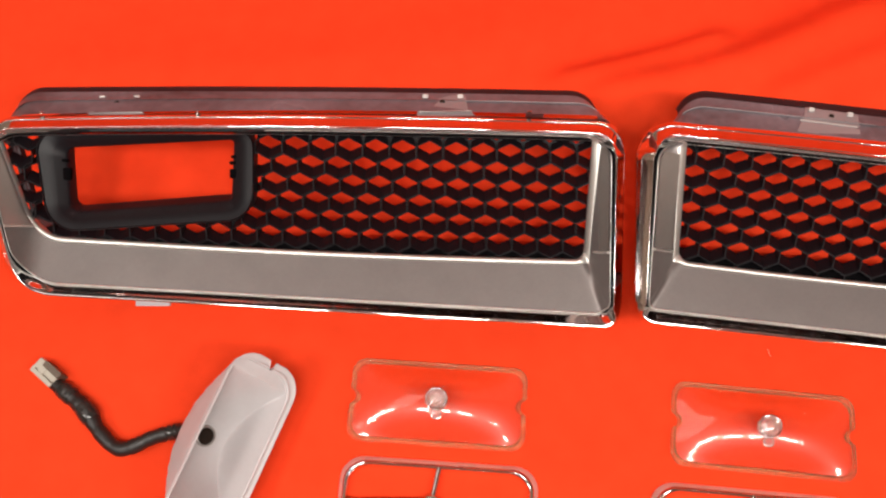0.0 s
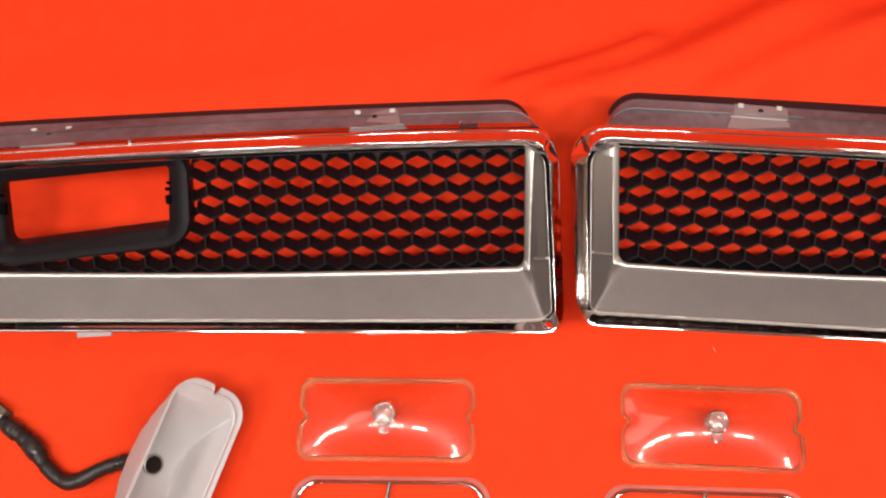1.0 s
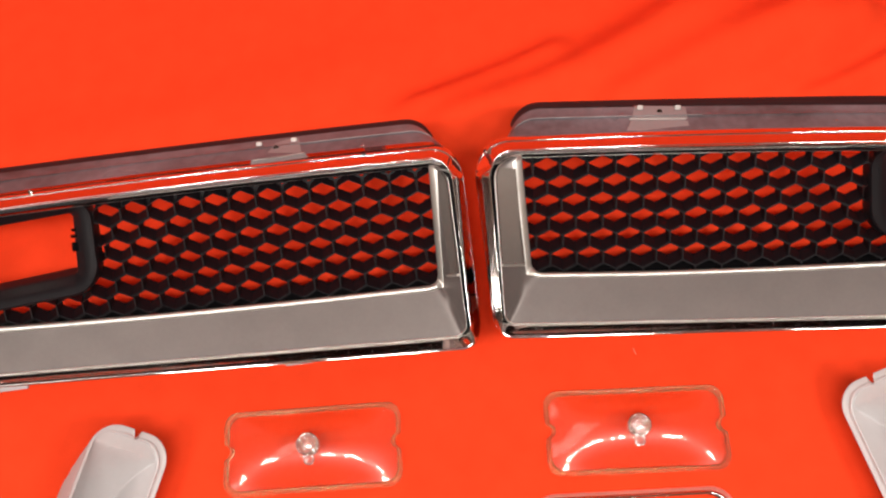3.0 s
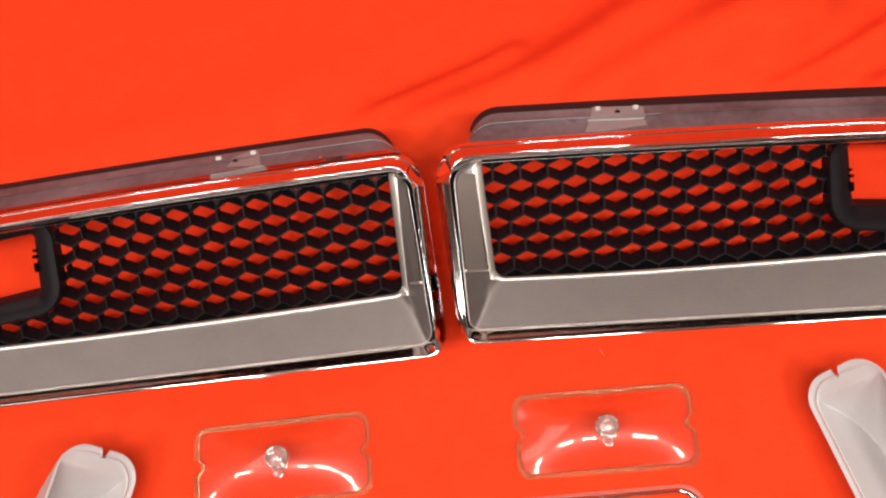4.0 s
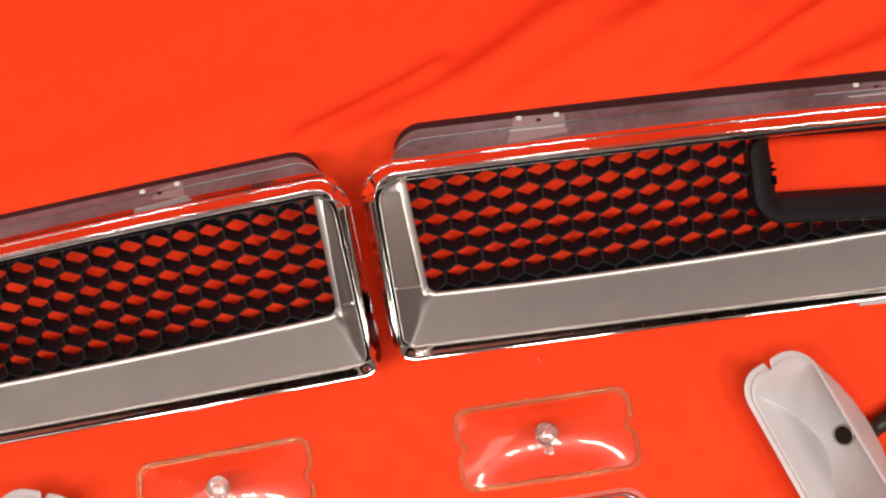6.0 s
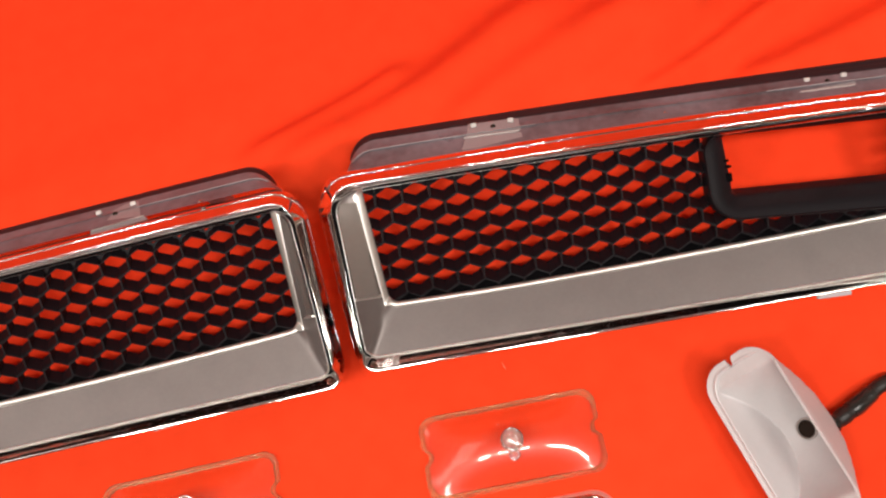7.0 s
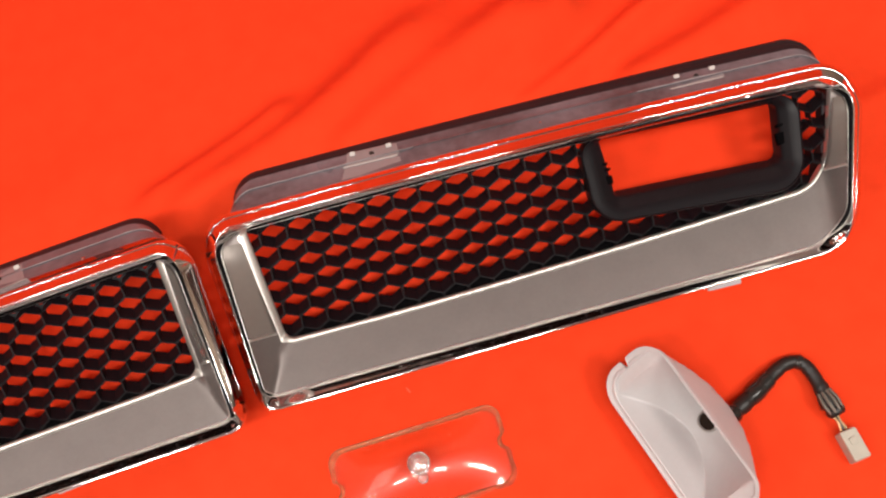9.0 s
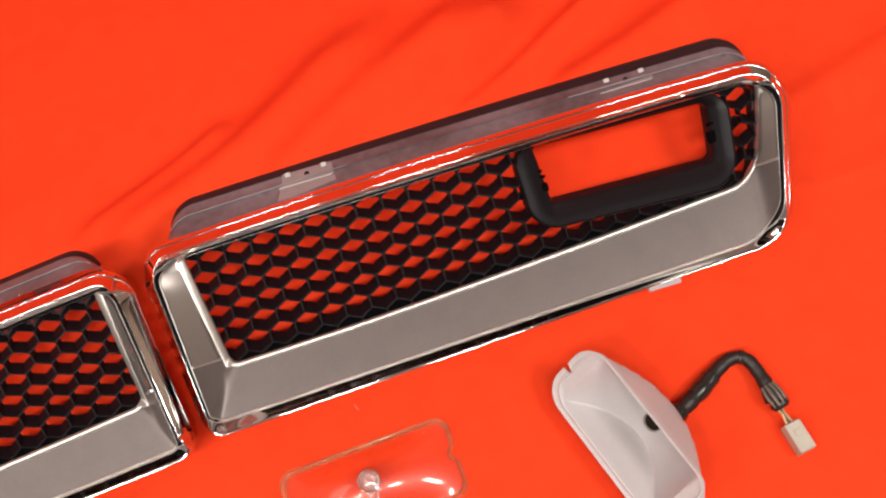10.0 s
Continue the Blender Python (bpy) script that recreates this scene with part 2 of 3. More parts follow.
def red_cloth():
    """One sheet: flat on the table; its unseen sweep up the wall reddens chrome reflections."""
    nx, ny, x0, x1, y0, y1 = 420, 360, -1.25, 1.35, -0.75, 1.75
    bend, r = 0.66, 0.22
    arc = r * math.pi / 2
    verts = []
    gx, gy = np.meshgrid(np.linspace(x0, x1, nx + 1), np.minimum(np.linspace(y0, y1, ny + 1), bend))
    heights = cloth_heights(gx.ravel(), gy.ravel())
    for j in range(ny + 1):
        for i in range(nx + 1):
            x, y = x0 + (x1 - x0) * i / nx, y0 + (y1 - y0) * j / ny
            h = float(heights[j * (nx + 1) + i]) - 0.002
            if y <= bend:
                verts.append((x, y, h))
            elif y <= bend + arc:
                a = (y - bend) / r
                # added rise out of view, a red reflector for the trim
                verts.append((x, bend + (r - h) * math.sin(a), r - (r - h) * math.cos(a)))
            else:
                verts.append((x, bend + r - h - 0.003 + 0.004 * math.sin(x * 23), r + y - bend - arc))
    w = nx + 1
    faces = [(j * w + i, j * w + i + 1, (j + 1) * w + i + 1, (j + 1) * w + i) for j in range(ny) for i in range(nx)]
    ob = part("tablecloth", verts, faces, CLOTH, smooth=180)
    tagged(ob, "bright orange-red fabric sheet spread with soft creases", "cloth")


def table():
    root = empty("table", pose(0.05, 0.06, 0), "plain table wholly covered by red cloth", "table")
    v, f = box(0, 0, -0.026, 2.5, 1.55, 0.036, 0.01)
    part("tabletop", v, f, FLOOR, root, smooth=0)
    for x in (-1.15, 1.15):
        for y in (-0.68, 0.68):
            v, f = box(x, y, -0.402, 0.06, 0.06, 0.714, 0.004)
            part("leg", v, f, FLOOR, root, smooth=0)


table()
red_cloth()


# ---- grille halves ----
SHEAR = 0.45
COMB_LOW, COMB_LEAN, COMB_DEEP, COMB_RAKE = -0.029, 0.20, 0.011, 0.86


def plane_frame(z0, b, a, psi):
    """Frame of a leaning grille face: x along its length, y up the slope, z out of the face."""
    p = radians(psi)
    n = Vector((-a, -b, 1)).normalized()
    ex = Vector((math.cos(p), math.sin(p), a * math.cos(p) + b * math.sin(p))).normalized()
    m = Matrix((ex, n.cross(ex), n)).transposed().to_4x4()
    return Matrix.Translation((0, 0, z0)) @ m


def outline(corners, bow_top=0.0, bow_foot=0.0, side=7, long=24):
    """Closed outline through four corners (u, v, radius), from the inner top on, with bowed long edges."""
    arcs = rounded(corners, 12)
    out = []
    for c in range(4):
        arc, nxt = arcs[13 * c : 13 * c + 13], arcs[(13 * c + 13) % 52]
        out += arc
        k = long if c % 2 else side
        p = arc[-1]
        out += [(p[0] + (nxt[0] - p[0]) * j / k, p[1] + (nxt[1] - p[1]) * j / k) for j in range(1, k)]
    return [(u, v + arch(u) * (bow_top * max(0.0, min(1.0, (v - 0.03) / 0.07)) + bow_foot * max(0.0, min(1.0, (0.04 - v) / 0.03)))) for u, v in out]


def arch(u):
    return max(0.0, 1 - ((u - 0.34) / 0.34) ** 2)


def mixed(a, b, w):
    return [(p[0] + (q[0] - p[0]) * w, p[1] + (q[1] - p[1]) * w) for p, q in zip(a, b)]


# cross-sections of the chrome trim, all with the same run of points: rim, outer flank, first crest, slope, second crest,
# inner flank, foot; share of the width, then height over the face (TOP, FOOT) or under the crest in widths (SIDE, END)
TRIM_TOP = [(0.0, -0.018), (0.0, -0.0062), (0.06, -0.0038), (0.205, 0.0002), (0.222, 0.0008), (0.240, 0.0008), (0.255, 0.0004), (0.29, 0.0006), (0.655, 0.0073), (0.680, 0.0077), (0.71, 0.0076), (0.745, 0.0068), (0.94, 0.0015), (1.0, -0.004), (1.0, -0.018)]
TRIM_FOOT = [(0.0, -0.018), (0.0, -0.0050), (0.004, -0.0030), (0.012, -0.0010), (0.020, 0.0003), (0.030, 0.0009), (0.042, 0.0011), (0.060, 0.0013), (0.09, 0.0014), (0.12, 0.0014), (0.205, 0.0013), (0.245, 0.0002), (0.95, -0.0096), (1.0, -0.0120), (1.0, -0.020)]
TRIM_SIDE = [(0.12, -1.45), (0.12, -1.16), (0.13, -1.10), (0.175, -1.03), (0.183, -1.02), (0.190, -1.014), (0.197, -1.008), (0.21, -0.985), (0.785, -0.018), (0.80, -0.003), (0.813, 0.0), (0.832, -0.05), (0.93, -0.46), (1.0, -0.52), (1.0, -1.45)]
TRIM_END = [(0.0, -1.20), (0.0, -0.72), (0.03, -0.66), (0.35, -0.32), (0.37, -0.297), (0.388, -0.295), (0.405, -0.302), (0.43, -0.285), (0.715, -0.020), (0.738, -0.003), (0.760, 0.0), (0.785, -0.05), (0.91, -0.50), (1.0, -0.50), (1.0, -1.20)]


def softened(points):
    """The section with its corners cut twice."""
    for _ in range(2):
        out = [points[0]]
        for p, q in zip(points, points[1:]):
            out += [(p[0] * 0.78 + q[0] * 0.22, p[1] * 0.78 + q[1] * 0.22), (p[0] * 0.22 + q[0] * 0.78, p[1] * 0.22 + q[1] * 0.78)]
        points = out + [points[-1]]
    return points


def grille(m, s, k, back_v, outer, inner, mesh_o, body_u, lips, panels, flange, ribs, bows, comb, lamp_top, lamp_low, lamp_end, brackets, nubs, label):
    """One half: s is 1 or -1 for the side that it reaches to, k its length factor; outlines of trim, surround and mesh; then the comb's lattice."""
    root = empty("grille", m, label, "car grille", "pair of grille halves")
    vb0, vb1, in_top, in_bot = outer[1][1], outer[2][1], outer[0][0], outer[1][0]
    mesh_in_bot, mb0, mb1 = mesh_o[1][0], mesh_o[1][1], mesh_o[2][1]
    top_bow, top_a, top_b = bows[0], outer[0][1], outer[3][1]

    def at(u, v, n):
        return (s * k * u, v - SHEAR * n, n)

    def flat(u, v, n):
        return (s * k * u, v, n)

    def along(corners):
        return rounded(corners, 12)

    def comb_n(v):
        """Height of the comb's front; it leans back less than the face."""
        return COMB_LOW + COMB_LEAN * v

    outer = outline(outer, bows[0], bows[1])
    inner = outline(inner, bows[0] * 0.75, bows[1])
    mesh_o = outline(mesh_o, bows[0] * 0.75, bows[2])
    count = len(outer)
    centre = Vector((0.33, 0.037))
    up = []
    for i in range(count):
        t = Vector(outer[(i + 1) % count]) - Vector(outer[i - 1])
        nrm = Vector((t.y, -t.x)).normalized()
        if nrm.dot(Vector(outer[i]) - centre) < 0:
            nrm = -nrm
        up.append(nrm.y)

    def steep(i):
        w = max(0.0, min(1.0, (0.90 - abs(up[i])) / 0.60))
        return w * w * (3 - 2 * w)

    def slack(i):
        """The foot's flank drops less where the trim is narrow."""
        return max(0.5, min(1.0, math.dist(outer[i], inner[i]) / 0.0128))

    # chrome trim
    rows = []
    for i in range(count):
        span = math.dist(outer[i], inner[i])
        end = [(q, 0.0076 + max(h * span, -0.034)) for q, h in (TRIM_SIDE if outer[i][0] < 0.3 else TRIM_END)]
        foot = [(q, n * slack(i) if n < 0 and j > 10 else n) for j, (q, n) in enumerate(TRIM_FOOT)]
        prof = mixed(TRIM_TOP if up[i] > 0 else foot, end, steep(i))
        if up[i] < 0:  # the inner flank is steepest round the lower corners
            prof[12:14] = [(q, n - 0.026 * steep(i) * (1 - steep(i))) for q, n in prof[12:14]]
        prof = softened(prof)
        rows.append([flat(outer[i][0] + (inner[i][0] - outer[i][0]) * q, outer[i][1] + (inner[i][1] - outer[i][1]) * q, n) for q, n in prof])
    v, f = rings_mesh([[row[j] for row in rows] for j in range(len(rows[0]))], True)
    part("chrome_trim", v, f, CHROME, root, "polished chrome edge trim", smooth=60)

    # silver surround: a rolled edge, then a slope back to the comb, steeper at the two ends
    def edge_n(i):
        return -0.0106 * slack(i) + (0.0056 + 0.0106 * slack(i)) * steep(i) if up[i] < 0 else -0.004 + 0.0096 * steep(i)

    def lip_w(i):
        return 0.0060 + ((lips[0] if inner[i][0] < 0.3 else lips[1]) - 0.0060) * steep(i)

    def lip_n(i):
        return -0.0205 + (comb_n(mesh_o[i][1]) + 0.0045 + 0.0205) * steep(i) if up[i] < 0 else comb_n(mesh_o[i][1]) + 0.0045

    def toward(i, d, n):
        """A point d metres in from the surround's outer edge."""
        q = d / max(math.dist(inner[i], mesh_o[i]), 1e-4)
        return flat(inner[i][0] + (mesh_o[i][0] - inner[i][0]) * q, inner[i][1] + (mesh_o[i][1] - inner[i][1]) * q, n)

    def wide(i):
        return math.dist(inner[i], mesh_o[i])

    def slope(q, bend):
        """Ring at share q of the silver slope; the ends hollow by bend."""
        out = []
        for i in range(count):
            d0, d1 = 0.0019, max(0.0024, wide(i) - lip_w(i))
            n0, n1 = edge_n(i) - 0.0006, lip_n(i) - 0.0006
            out.append(toward(i, d0 + (d1 - d0) * q, n0 + (n1 - n0) * q - bend * steep(i)))
        return out

    roll = [(0.0, -0.0018), (0.0, -0.0012), (0.0002, -0.0002), (0.0006, 0.0003), (0.0010, 0.0003), (0.0014, 0.0), (0.0017, -0.0004)]
    v, f = rings_mesh([[toward(i, d * (1 if wide(i) > 0.006 else 0.3), edge_n(i) + n) for i in range(count)] for d, n in roll])
    rolled = part("surround_edge", v, f, LIP, root, "thin bright rolled edge of the surround", smooth=60)
    # wall below the edge, coloured dark for the shaded gap beside the trim
    v, f = rings_mesh([[toward(i, d, edge_n(i) + n) for i in range(count)] for d, n in ((0.0003, -0.0010), (0.0001, -0.0022), (0.0001, -0.014))])
    part("edge_gap_shade", v, f, REAR, rolled, "wall under the edge, darkened as the gap's shade", smooth=60)
    v, f = rings_mesh([slope(0.0, 0.0), slope(0.12, 0.0008), slope(0.3, 0.0014), slope(0.5, 0.0016), slope(0.7, 0.0013), slope(0.88, 0.0006), slope(1.0, 0.0), slope(1.02, 0.001)])
    part("surround", v, f, SILVER, root, "satin silver painted surround", smooth=50)

    def lip_ring(w, drop):
        return [toward(i, wide(i) - lip_w(i) * w, lip_n(i) + drop * (1 - 0.7 * steep(i)) - 0.0030 * steep(i) * (1 - w)) for i in range(count)]

    v, f = rings_mesh([lip_ring(1.04, -0.0012), lip_ring(0.97, -0.0001), lip_ring(0.80, 0.0009), lip_ring(0.5, 0.0011), lip_ring(0.2, 0.0006), lip_ring(0.05, -0.0006), lip_ring(0.0, -0.0022), lip_ring(0.0, -0.0120)])
    part("surround_lip", v, f, LIP, root, "bright edge round the mesh", smooth=60)

    # satin panels set on the steep ends of the surround, each closed below by a soft ridge
    def across(ring, lo, hi, v):
        """Where the side of an outline between two of its points lies at height v."""
        side = sorted((ring[j][1], ring[j][0]) for j in range(lo, hi + 1))
        for (v0, u0), (v1, u1) in zip(side, side[1:]):
            if v0 <= v <= v1 and v1 > v0:
                return u0 + (u1 - u0) * (v - v0) / (v1 - v0)
        return side[0][1] if v < side[0][0] else side[-1][1]

    for lo, hi, v_top, v_low, lip in ((4, 25, 0.104, panels[0], lips[0]), (62, 82, 0.106, panels[1], lips[1])):
        grid = []
        for a in range(13):
            vv = v_top + (v_low - v_top) * a / 12
            u0, u1 = across(inner, lo, hi, vv), across(mesh_o, lo, hi, vv)
            way = 1 if u1 > u0 else -1
            u0, u1 = u0 + way * 0.0022 / k, u1 - way * lip * 0.72 / k
            n0, n1 = 0.0068, comb_n(vv) + 0.0080
            grid.append([Vector(flat(u0 + (u1 - u0) * b / 8, vv, n0 + (n1 - n0) * b / 8)) for b in range(9)])
        v = [p for row in grid for p in row]
        n = len(v)
        v += [p - Vector((0, 0, 0.0016)) for p in v]
        f = [(9 * a + b, 9 * a + b + 1, 9 * a + b + 10, 9 * a + b + 9) for a in range(12) for b in range(8)]
        f += [tuple(n + j for j in face) for face in f]
        ring = [b for b in range(9)] + [9 * a + 8 for a in range(1, 13)] + [9 * 12 + b for b in range(7, -1, -1)] + [9 * a for a in range(11, 0, -1)]
        f += [(ring[j], ring[(j + 1) % len(ring)], n + ring[(j + 1) % len(ring)], n + ring[j]) for j in range(len(ring))]
        panel = part("side_panel", v, f, SATIN, root, "satin metal side panel", smooth=50)
        v, f = tube([p + Vector((0, -0.0006, -0.0003)) for p in grid[-1]], 0.0014, 8)
        part("ridge", v, f, LIP, panel, "soft bright ridge", smooth=60)

    # moulded body behind the trim, standing on the cloth along its foot
    def low(u, v):
        """How far behind the face the cloth lies."""
        p, d = m @ Vector(at(u, v, 0)), m.to_3x3() @ Vector((0, -SHEAR, 1))
        return -(p.z - 0.0025) / d.z

    wall = outline([(in_top + body_u[0], 0.1315, 0.032), (in_bot + 0.012, vb0 + 0.010, 0.02), (0.604, vb1 + 0.010, 0.05), (0.657, 0.1325, 0.030)])
    back = outline([(in_top + body_u[1], back_v, 0.030), (0.030, vb0 + 0.018, 0.02), (0.606, vb1 + 0.016, 0.05), (0.652, back_v + 0.005, 0.030)])
    steps = [(0.0, 0.0, 0.0), (0.25, 0.30, 0.0), (0.60, 0.60, 0.0), (0.610, 0.606, 0.0020), (0.624, 0.610, 0.0022), (0.640, 0.64, 0.0), (0.91, 0.84, 0.0), (0.91, 0.84, 0.0), (0.99, 0.96, 0.0), (1.0, 1.0, 0.0)]
    rows, tail = [[] for _ in steps], [[], [], []]
    for (u0, v0), (u1, v1) in zip(wall, back):
        lift = top_bow * max(0.0, min(1.0, (v0 - 0.03) / 0.07))
        v0, v1 = v0 + lift * arch(u0), v1 + lift * arch(u1) * 0.5
        foot = max(0.0, min(1.0, (0.03 - v0) / 0.05))
        n0 = -0.004 - 0.022 * max(0.0, min(1.0, (0.115 - v0) / 0.02))
        n1 = -0.030 * (1 - foot) + max(low(u1, v1), -0.075) * foot
        for row, (q, h, bead) in zip(rows, steps):
            if q == 0.91:
                q, h = flange[0] + (flange[1] - flange[0]) * u1 / 0.65, flange[0] + (flange[1] - flange[0]) * u1 / 0.65 - 0.07
            row.append(at(u0 + (u1 - u0) * q, v0 + (v1 - v0) * q, n0 + (n1 - n0) * h + bead * (1 - foot)))
        top = 1 - foot
        tail[0].append(at(u1, v1, n1 - 0.0005))
        edge = 0.0012 + 0.0022 * max(0.0, u1) / 0.65 * (flange[1] < 0.9)
        tail[1].append(at(u1 + (u1 - 0.33) * 0.003 * top, v1 + edge * top, n1 - 0.004 * top))
        tail[2].append(at(u1 + (u1 - 0.33) * 0.003 * top, v1 + edge * 0.9 * top, n1 - 0.010 * top))
    def open_ended(rings):
        """The rings without their steep inner end, which stays open."""
        v, f = rings_mesh(rings)
        return v, [face for j, face in enumerate(f) if not 9 < j % count < 25]

    v, f = open_ended(rows[:7])
    body = part("body", v, f, BODY, root, "dark grey moulded plastic body", smooth=30)
    # tubes along the bead that carry its highlight as pale colour
    for run in ribs:
        v, f = tube([Vector(rows[4][j % count]) + Vector((0, 0, 0.0002)) for j in run], 0.0006, 6)
        part("rib", v, f, RIB_GLINT, body, "thin raised line with its highlight painted pale", smooth=60)
    v, f = open_ended(rows[7:] + tail)
    part("rear_flange", v, f, REAR, root, "black rear edge of the body", smooth=30)
    for u in (0.085, 0.590):
        q = m @ Vector(at(u, back_v - 0.006, -0.029))
        v, f = rings_mesh([[(q.x + dx, q.y + dy + lean, z) for dx, dy in ((-0.009, -0.006), (0.009, -0.006), (0.009, 0.004), (-0.009, 0.004))] for lean, z in ((0.022, 0.001), (0.002, q.z * 0.85), (0.0, q.z))])
        f += [(0, 1, 2, 3), (8, 9, 10, 11)]
        part("rear_leg", v, f, BODY, root, m=m.inverted())

    # lamp bezel
    lamp_o = along([(0.3800, 0.1225, 0.020), (0.3800, 0.0385 + lamp_low * 0.3, 0.030), (0.5900 + lamp_end[3], 0.0265 + lamp_low * 0.3, 0.034), (0.6060 + lamp_end[3], 0.1225, 0.022)])
    lamp_i = along([(0.4040, lamp_top, 0.004), (0.4070, 0.0610 + lamp_low * 0.6, 0.005), (lamp_end[0], 0.0545 + lamp_low, 0.009), (lamp_end[1], lamp_top + lamp_end[2], 0.008)])
    prof = [(0, -0.024), (0, -0.0075), (0.015, -0.0058), (0.04, -0.0050), (0.065, -0.0056), (0.09, -0.0072), (0.30, -0.0085), (0.52, -0.0102), (0.58, -0.0112), (0.90, -0.0160), (0.96, -0.0175), (1, -0.0200), (1, -0.034)]
    v, f = rings_mesh([[flat(a[0] + (b[0] - a[0]) * q, a[1] + (b[1] - a[1]) * q + SHEAR * max(0.0, -0.016 - n), n) for a, b in zip(lamp_o, lamp_i)] for q, n in prof])
    bez = part("lamp_bezel", v, f, BEZEL, root, "black plastic parking lamp bezel with an empty opening", smooth=30)
    far = lamp_end[0] + 0.006
    for u, vv, w, hh in ((0.4025, 0.0800, 0.010, 0.009), (0.4045, 0.0905, 0.007, 0.0030), (0.4035, 0.0965, 0.006, 0.0026), (far, 0.0800, 0.011, 0.012), (far + 0.001, 0.0930, 0.008, 0.003)):
        v, f = box(s * k * u, vv, -0.0176, w, hh, 0.006, 0.001)
        part("clip", v, f, MATT, bez)

    # honeycomb of thin cell walls
    def inside(poly, x, y):
        hit = False
        for i in range(len(poly)):
            (x0, y0), (x1, y1) = poly[i - 1], poly[i]
            if (y0 > y) != (y1 > y) and x < x0 + (x1 - x0) * (y - y0) / (y1 - y0):
                hit = not hit
        return hit

    rim_in = [(a[0] + (b[0] - a[0]) * 0.74, a[1] + (b[1] - a[1]) * 0.74) for a, b in zip(lamp_o, lamp_i)]
    x0, pu, widen, skew, v0, pv, tip = comb
    half, rise, depth, thin, thick = 0.0054, 0.0065, COMB_DEEP, 0.0006, 0.0020
    grow = [(u + (u - 0.33) * 0.03, v + (v - 0.06) * (0.14 if v > 0.06 else 0.30)) for u, v in mesh_o]
    cover = [(a[0] + (b[0] - a[0]) * 0.4, a[1] + (b[1] - a[1]) * 0.4 + (0.004 if a[1] > 0.06 else -0.004)) for a, b in zip(outer, inner)]
    pieces = []
    for row in range(-1, 6):
        for col in range(-2, 27):
            x = x0 + (col + (row % 2) * 0.5) * (pu + widen * row) + skew * row
            u = x / k
            vv = v0 + pv * row + tip * u - COMB_RAKE * depth / 2
            if not inside(grow, u, vv):
                continue
            w = (pu + widen * row) / 2 / k
            hexa = [(w * cu, cv) for cu, cv in ((0, half + rise), (-1, half), (-1, -half), (0, -half - rise), (1, -half), (1, half))]
            if any(inside(rim_in, u + du, vv + dv) or not inside(cover, u + du, vv + dv) for du, dv in hexa):
                continue
            rings = []
            for inset, back in ((0.0, 0.0), (thin, 0.0), (thin + 0.0002, 0.0006), (thick * 0.75, depth * 0.6), (thick, depth), (0.0, depth)):
                ring = []
                for du, dv in hexa:
                    cu, cv = u + du * (1 - inset / (w * k)), vv + dv * (1 - inset / (half + rise * 0.6)) + tip * du
                    ring.append(flat(cu, cv + COMB_RAKE * back, comb_n(cv) - back))
                rings.append(ring)
            pieces.append(rings_mesh(rings))
    v, f = joined(pieces)
    insert = part("honeycomb_mesh", v, f, BLACK, root, "black plastic honeycomb insert with see-through cells", smooth=0)
    rail = []
    for j in range(25):
        u = mesh_in_bot - 0.004 + (0.605 - mesh_in_bot) * j / 24
        low_v = mb0 + (mb1 - mb0) * j / 24 + bows[2] * arch(u) - 0.008
        high_v = max(low_v + 0.002, v0 + tip * u - pv * 0.52 + COMB_RAKE * COMB_DEEP / 2)
        n = comb_n(high_v) - COMB_DEEP - 0.0008
        rail += [flat(u, low_v, n), flat(u, high_v, n), flat(u, high_v, n - 0.002), flat(u, low_v, n - 0.002)]
    rail_f = [(4 * a + b, 4 * a + (b + 1) % 4, 4 * a + 4 + (b + 1) % 4, 4 * a + 4 + b) for a in range(24) for b in range(4)]
    part("lower_rail", rail, rail_f, MATT, insert, "matt black rail along the lower cells", smooth=0)

    # small studs behind the trim
    for u, vv, n in nubs:
        rings = [[(0.0026 * c * math.cos(2 * math.pi * a / 12), 0.0011 * c * math.sin(2 * math.pi * a / 12), z * 0.7) for a in range(12)] for c, z in ((1.0, -0.003), (1.0, 0.0006), (0.75, 0.0017), (0.3, 0.0022), (0.05, 0.0023))]
        v, f = rings_mesh(rings)
        part("stud", v, f, CHROME, root, "small bright stud", m=Matrix.Translation(at(u, vv, n)), smooth=60)

    # mounting brackets on the top of the body, and clips under the foot
    top_v = back_v - 0.0005

    def bent(u, v):
        return v + top_bow * arch(u) * 0.6

    def skin_n(v):
        return -0.004 - 0.026 * max(0.0, v - 0.1315) / (back_v - 0.1315)

    def leaf(u, w0, w1, v0, v1, lift, thick):
        """A thin plate on the sloping top of the body."""
        o = [(-w0, v0), (0.026, v0), (0.026, v1), (-w1, v1)]
        v, f = rings_mesh([[at(u + du, bent(u, vv), skin_n(vv) + n) for du, vv in o] for n in (lift - thick, lift)])
        return v, f + [(4, 5, 6, 7), (3, 2, 1, 0)]

    for u in brackets:
        low_v = top_a + (top_b - top_a) * u / 0.66 + top_bow * arch(u) * 0.4 - 0.0030
        v, f = leaf(u, 0.034, 0.027, low_v, top_v - 0.0080, 0.0016, 0.0012)
        br = part("bracket", v, f, CLIP, root, "grey plated mounting bracket", smooth=0)
        v, f = leaf(u, 0.027, 0.024, top_v - 0.0090, top_v, 0.0032, 0.0028)
        part("plate", v, f, CLIP, br, smooth=0)
        ends = [at(u - 0.030, bent(u, top_v - 0.0092), skin_n(top_v - 0.0092) + 0.0022), at(u + 0.024, bent(u, top_v - 0.0092), skin_n(top_v - 0.0092) + 0.0022)]
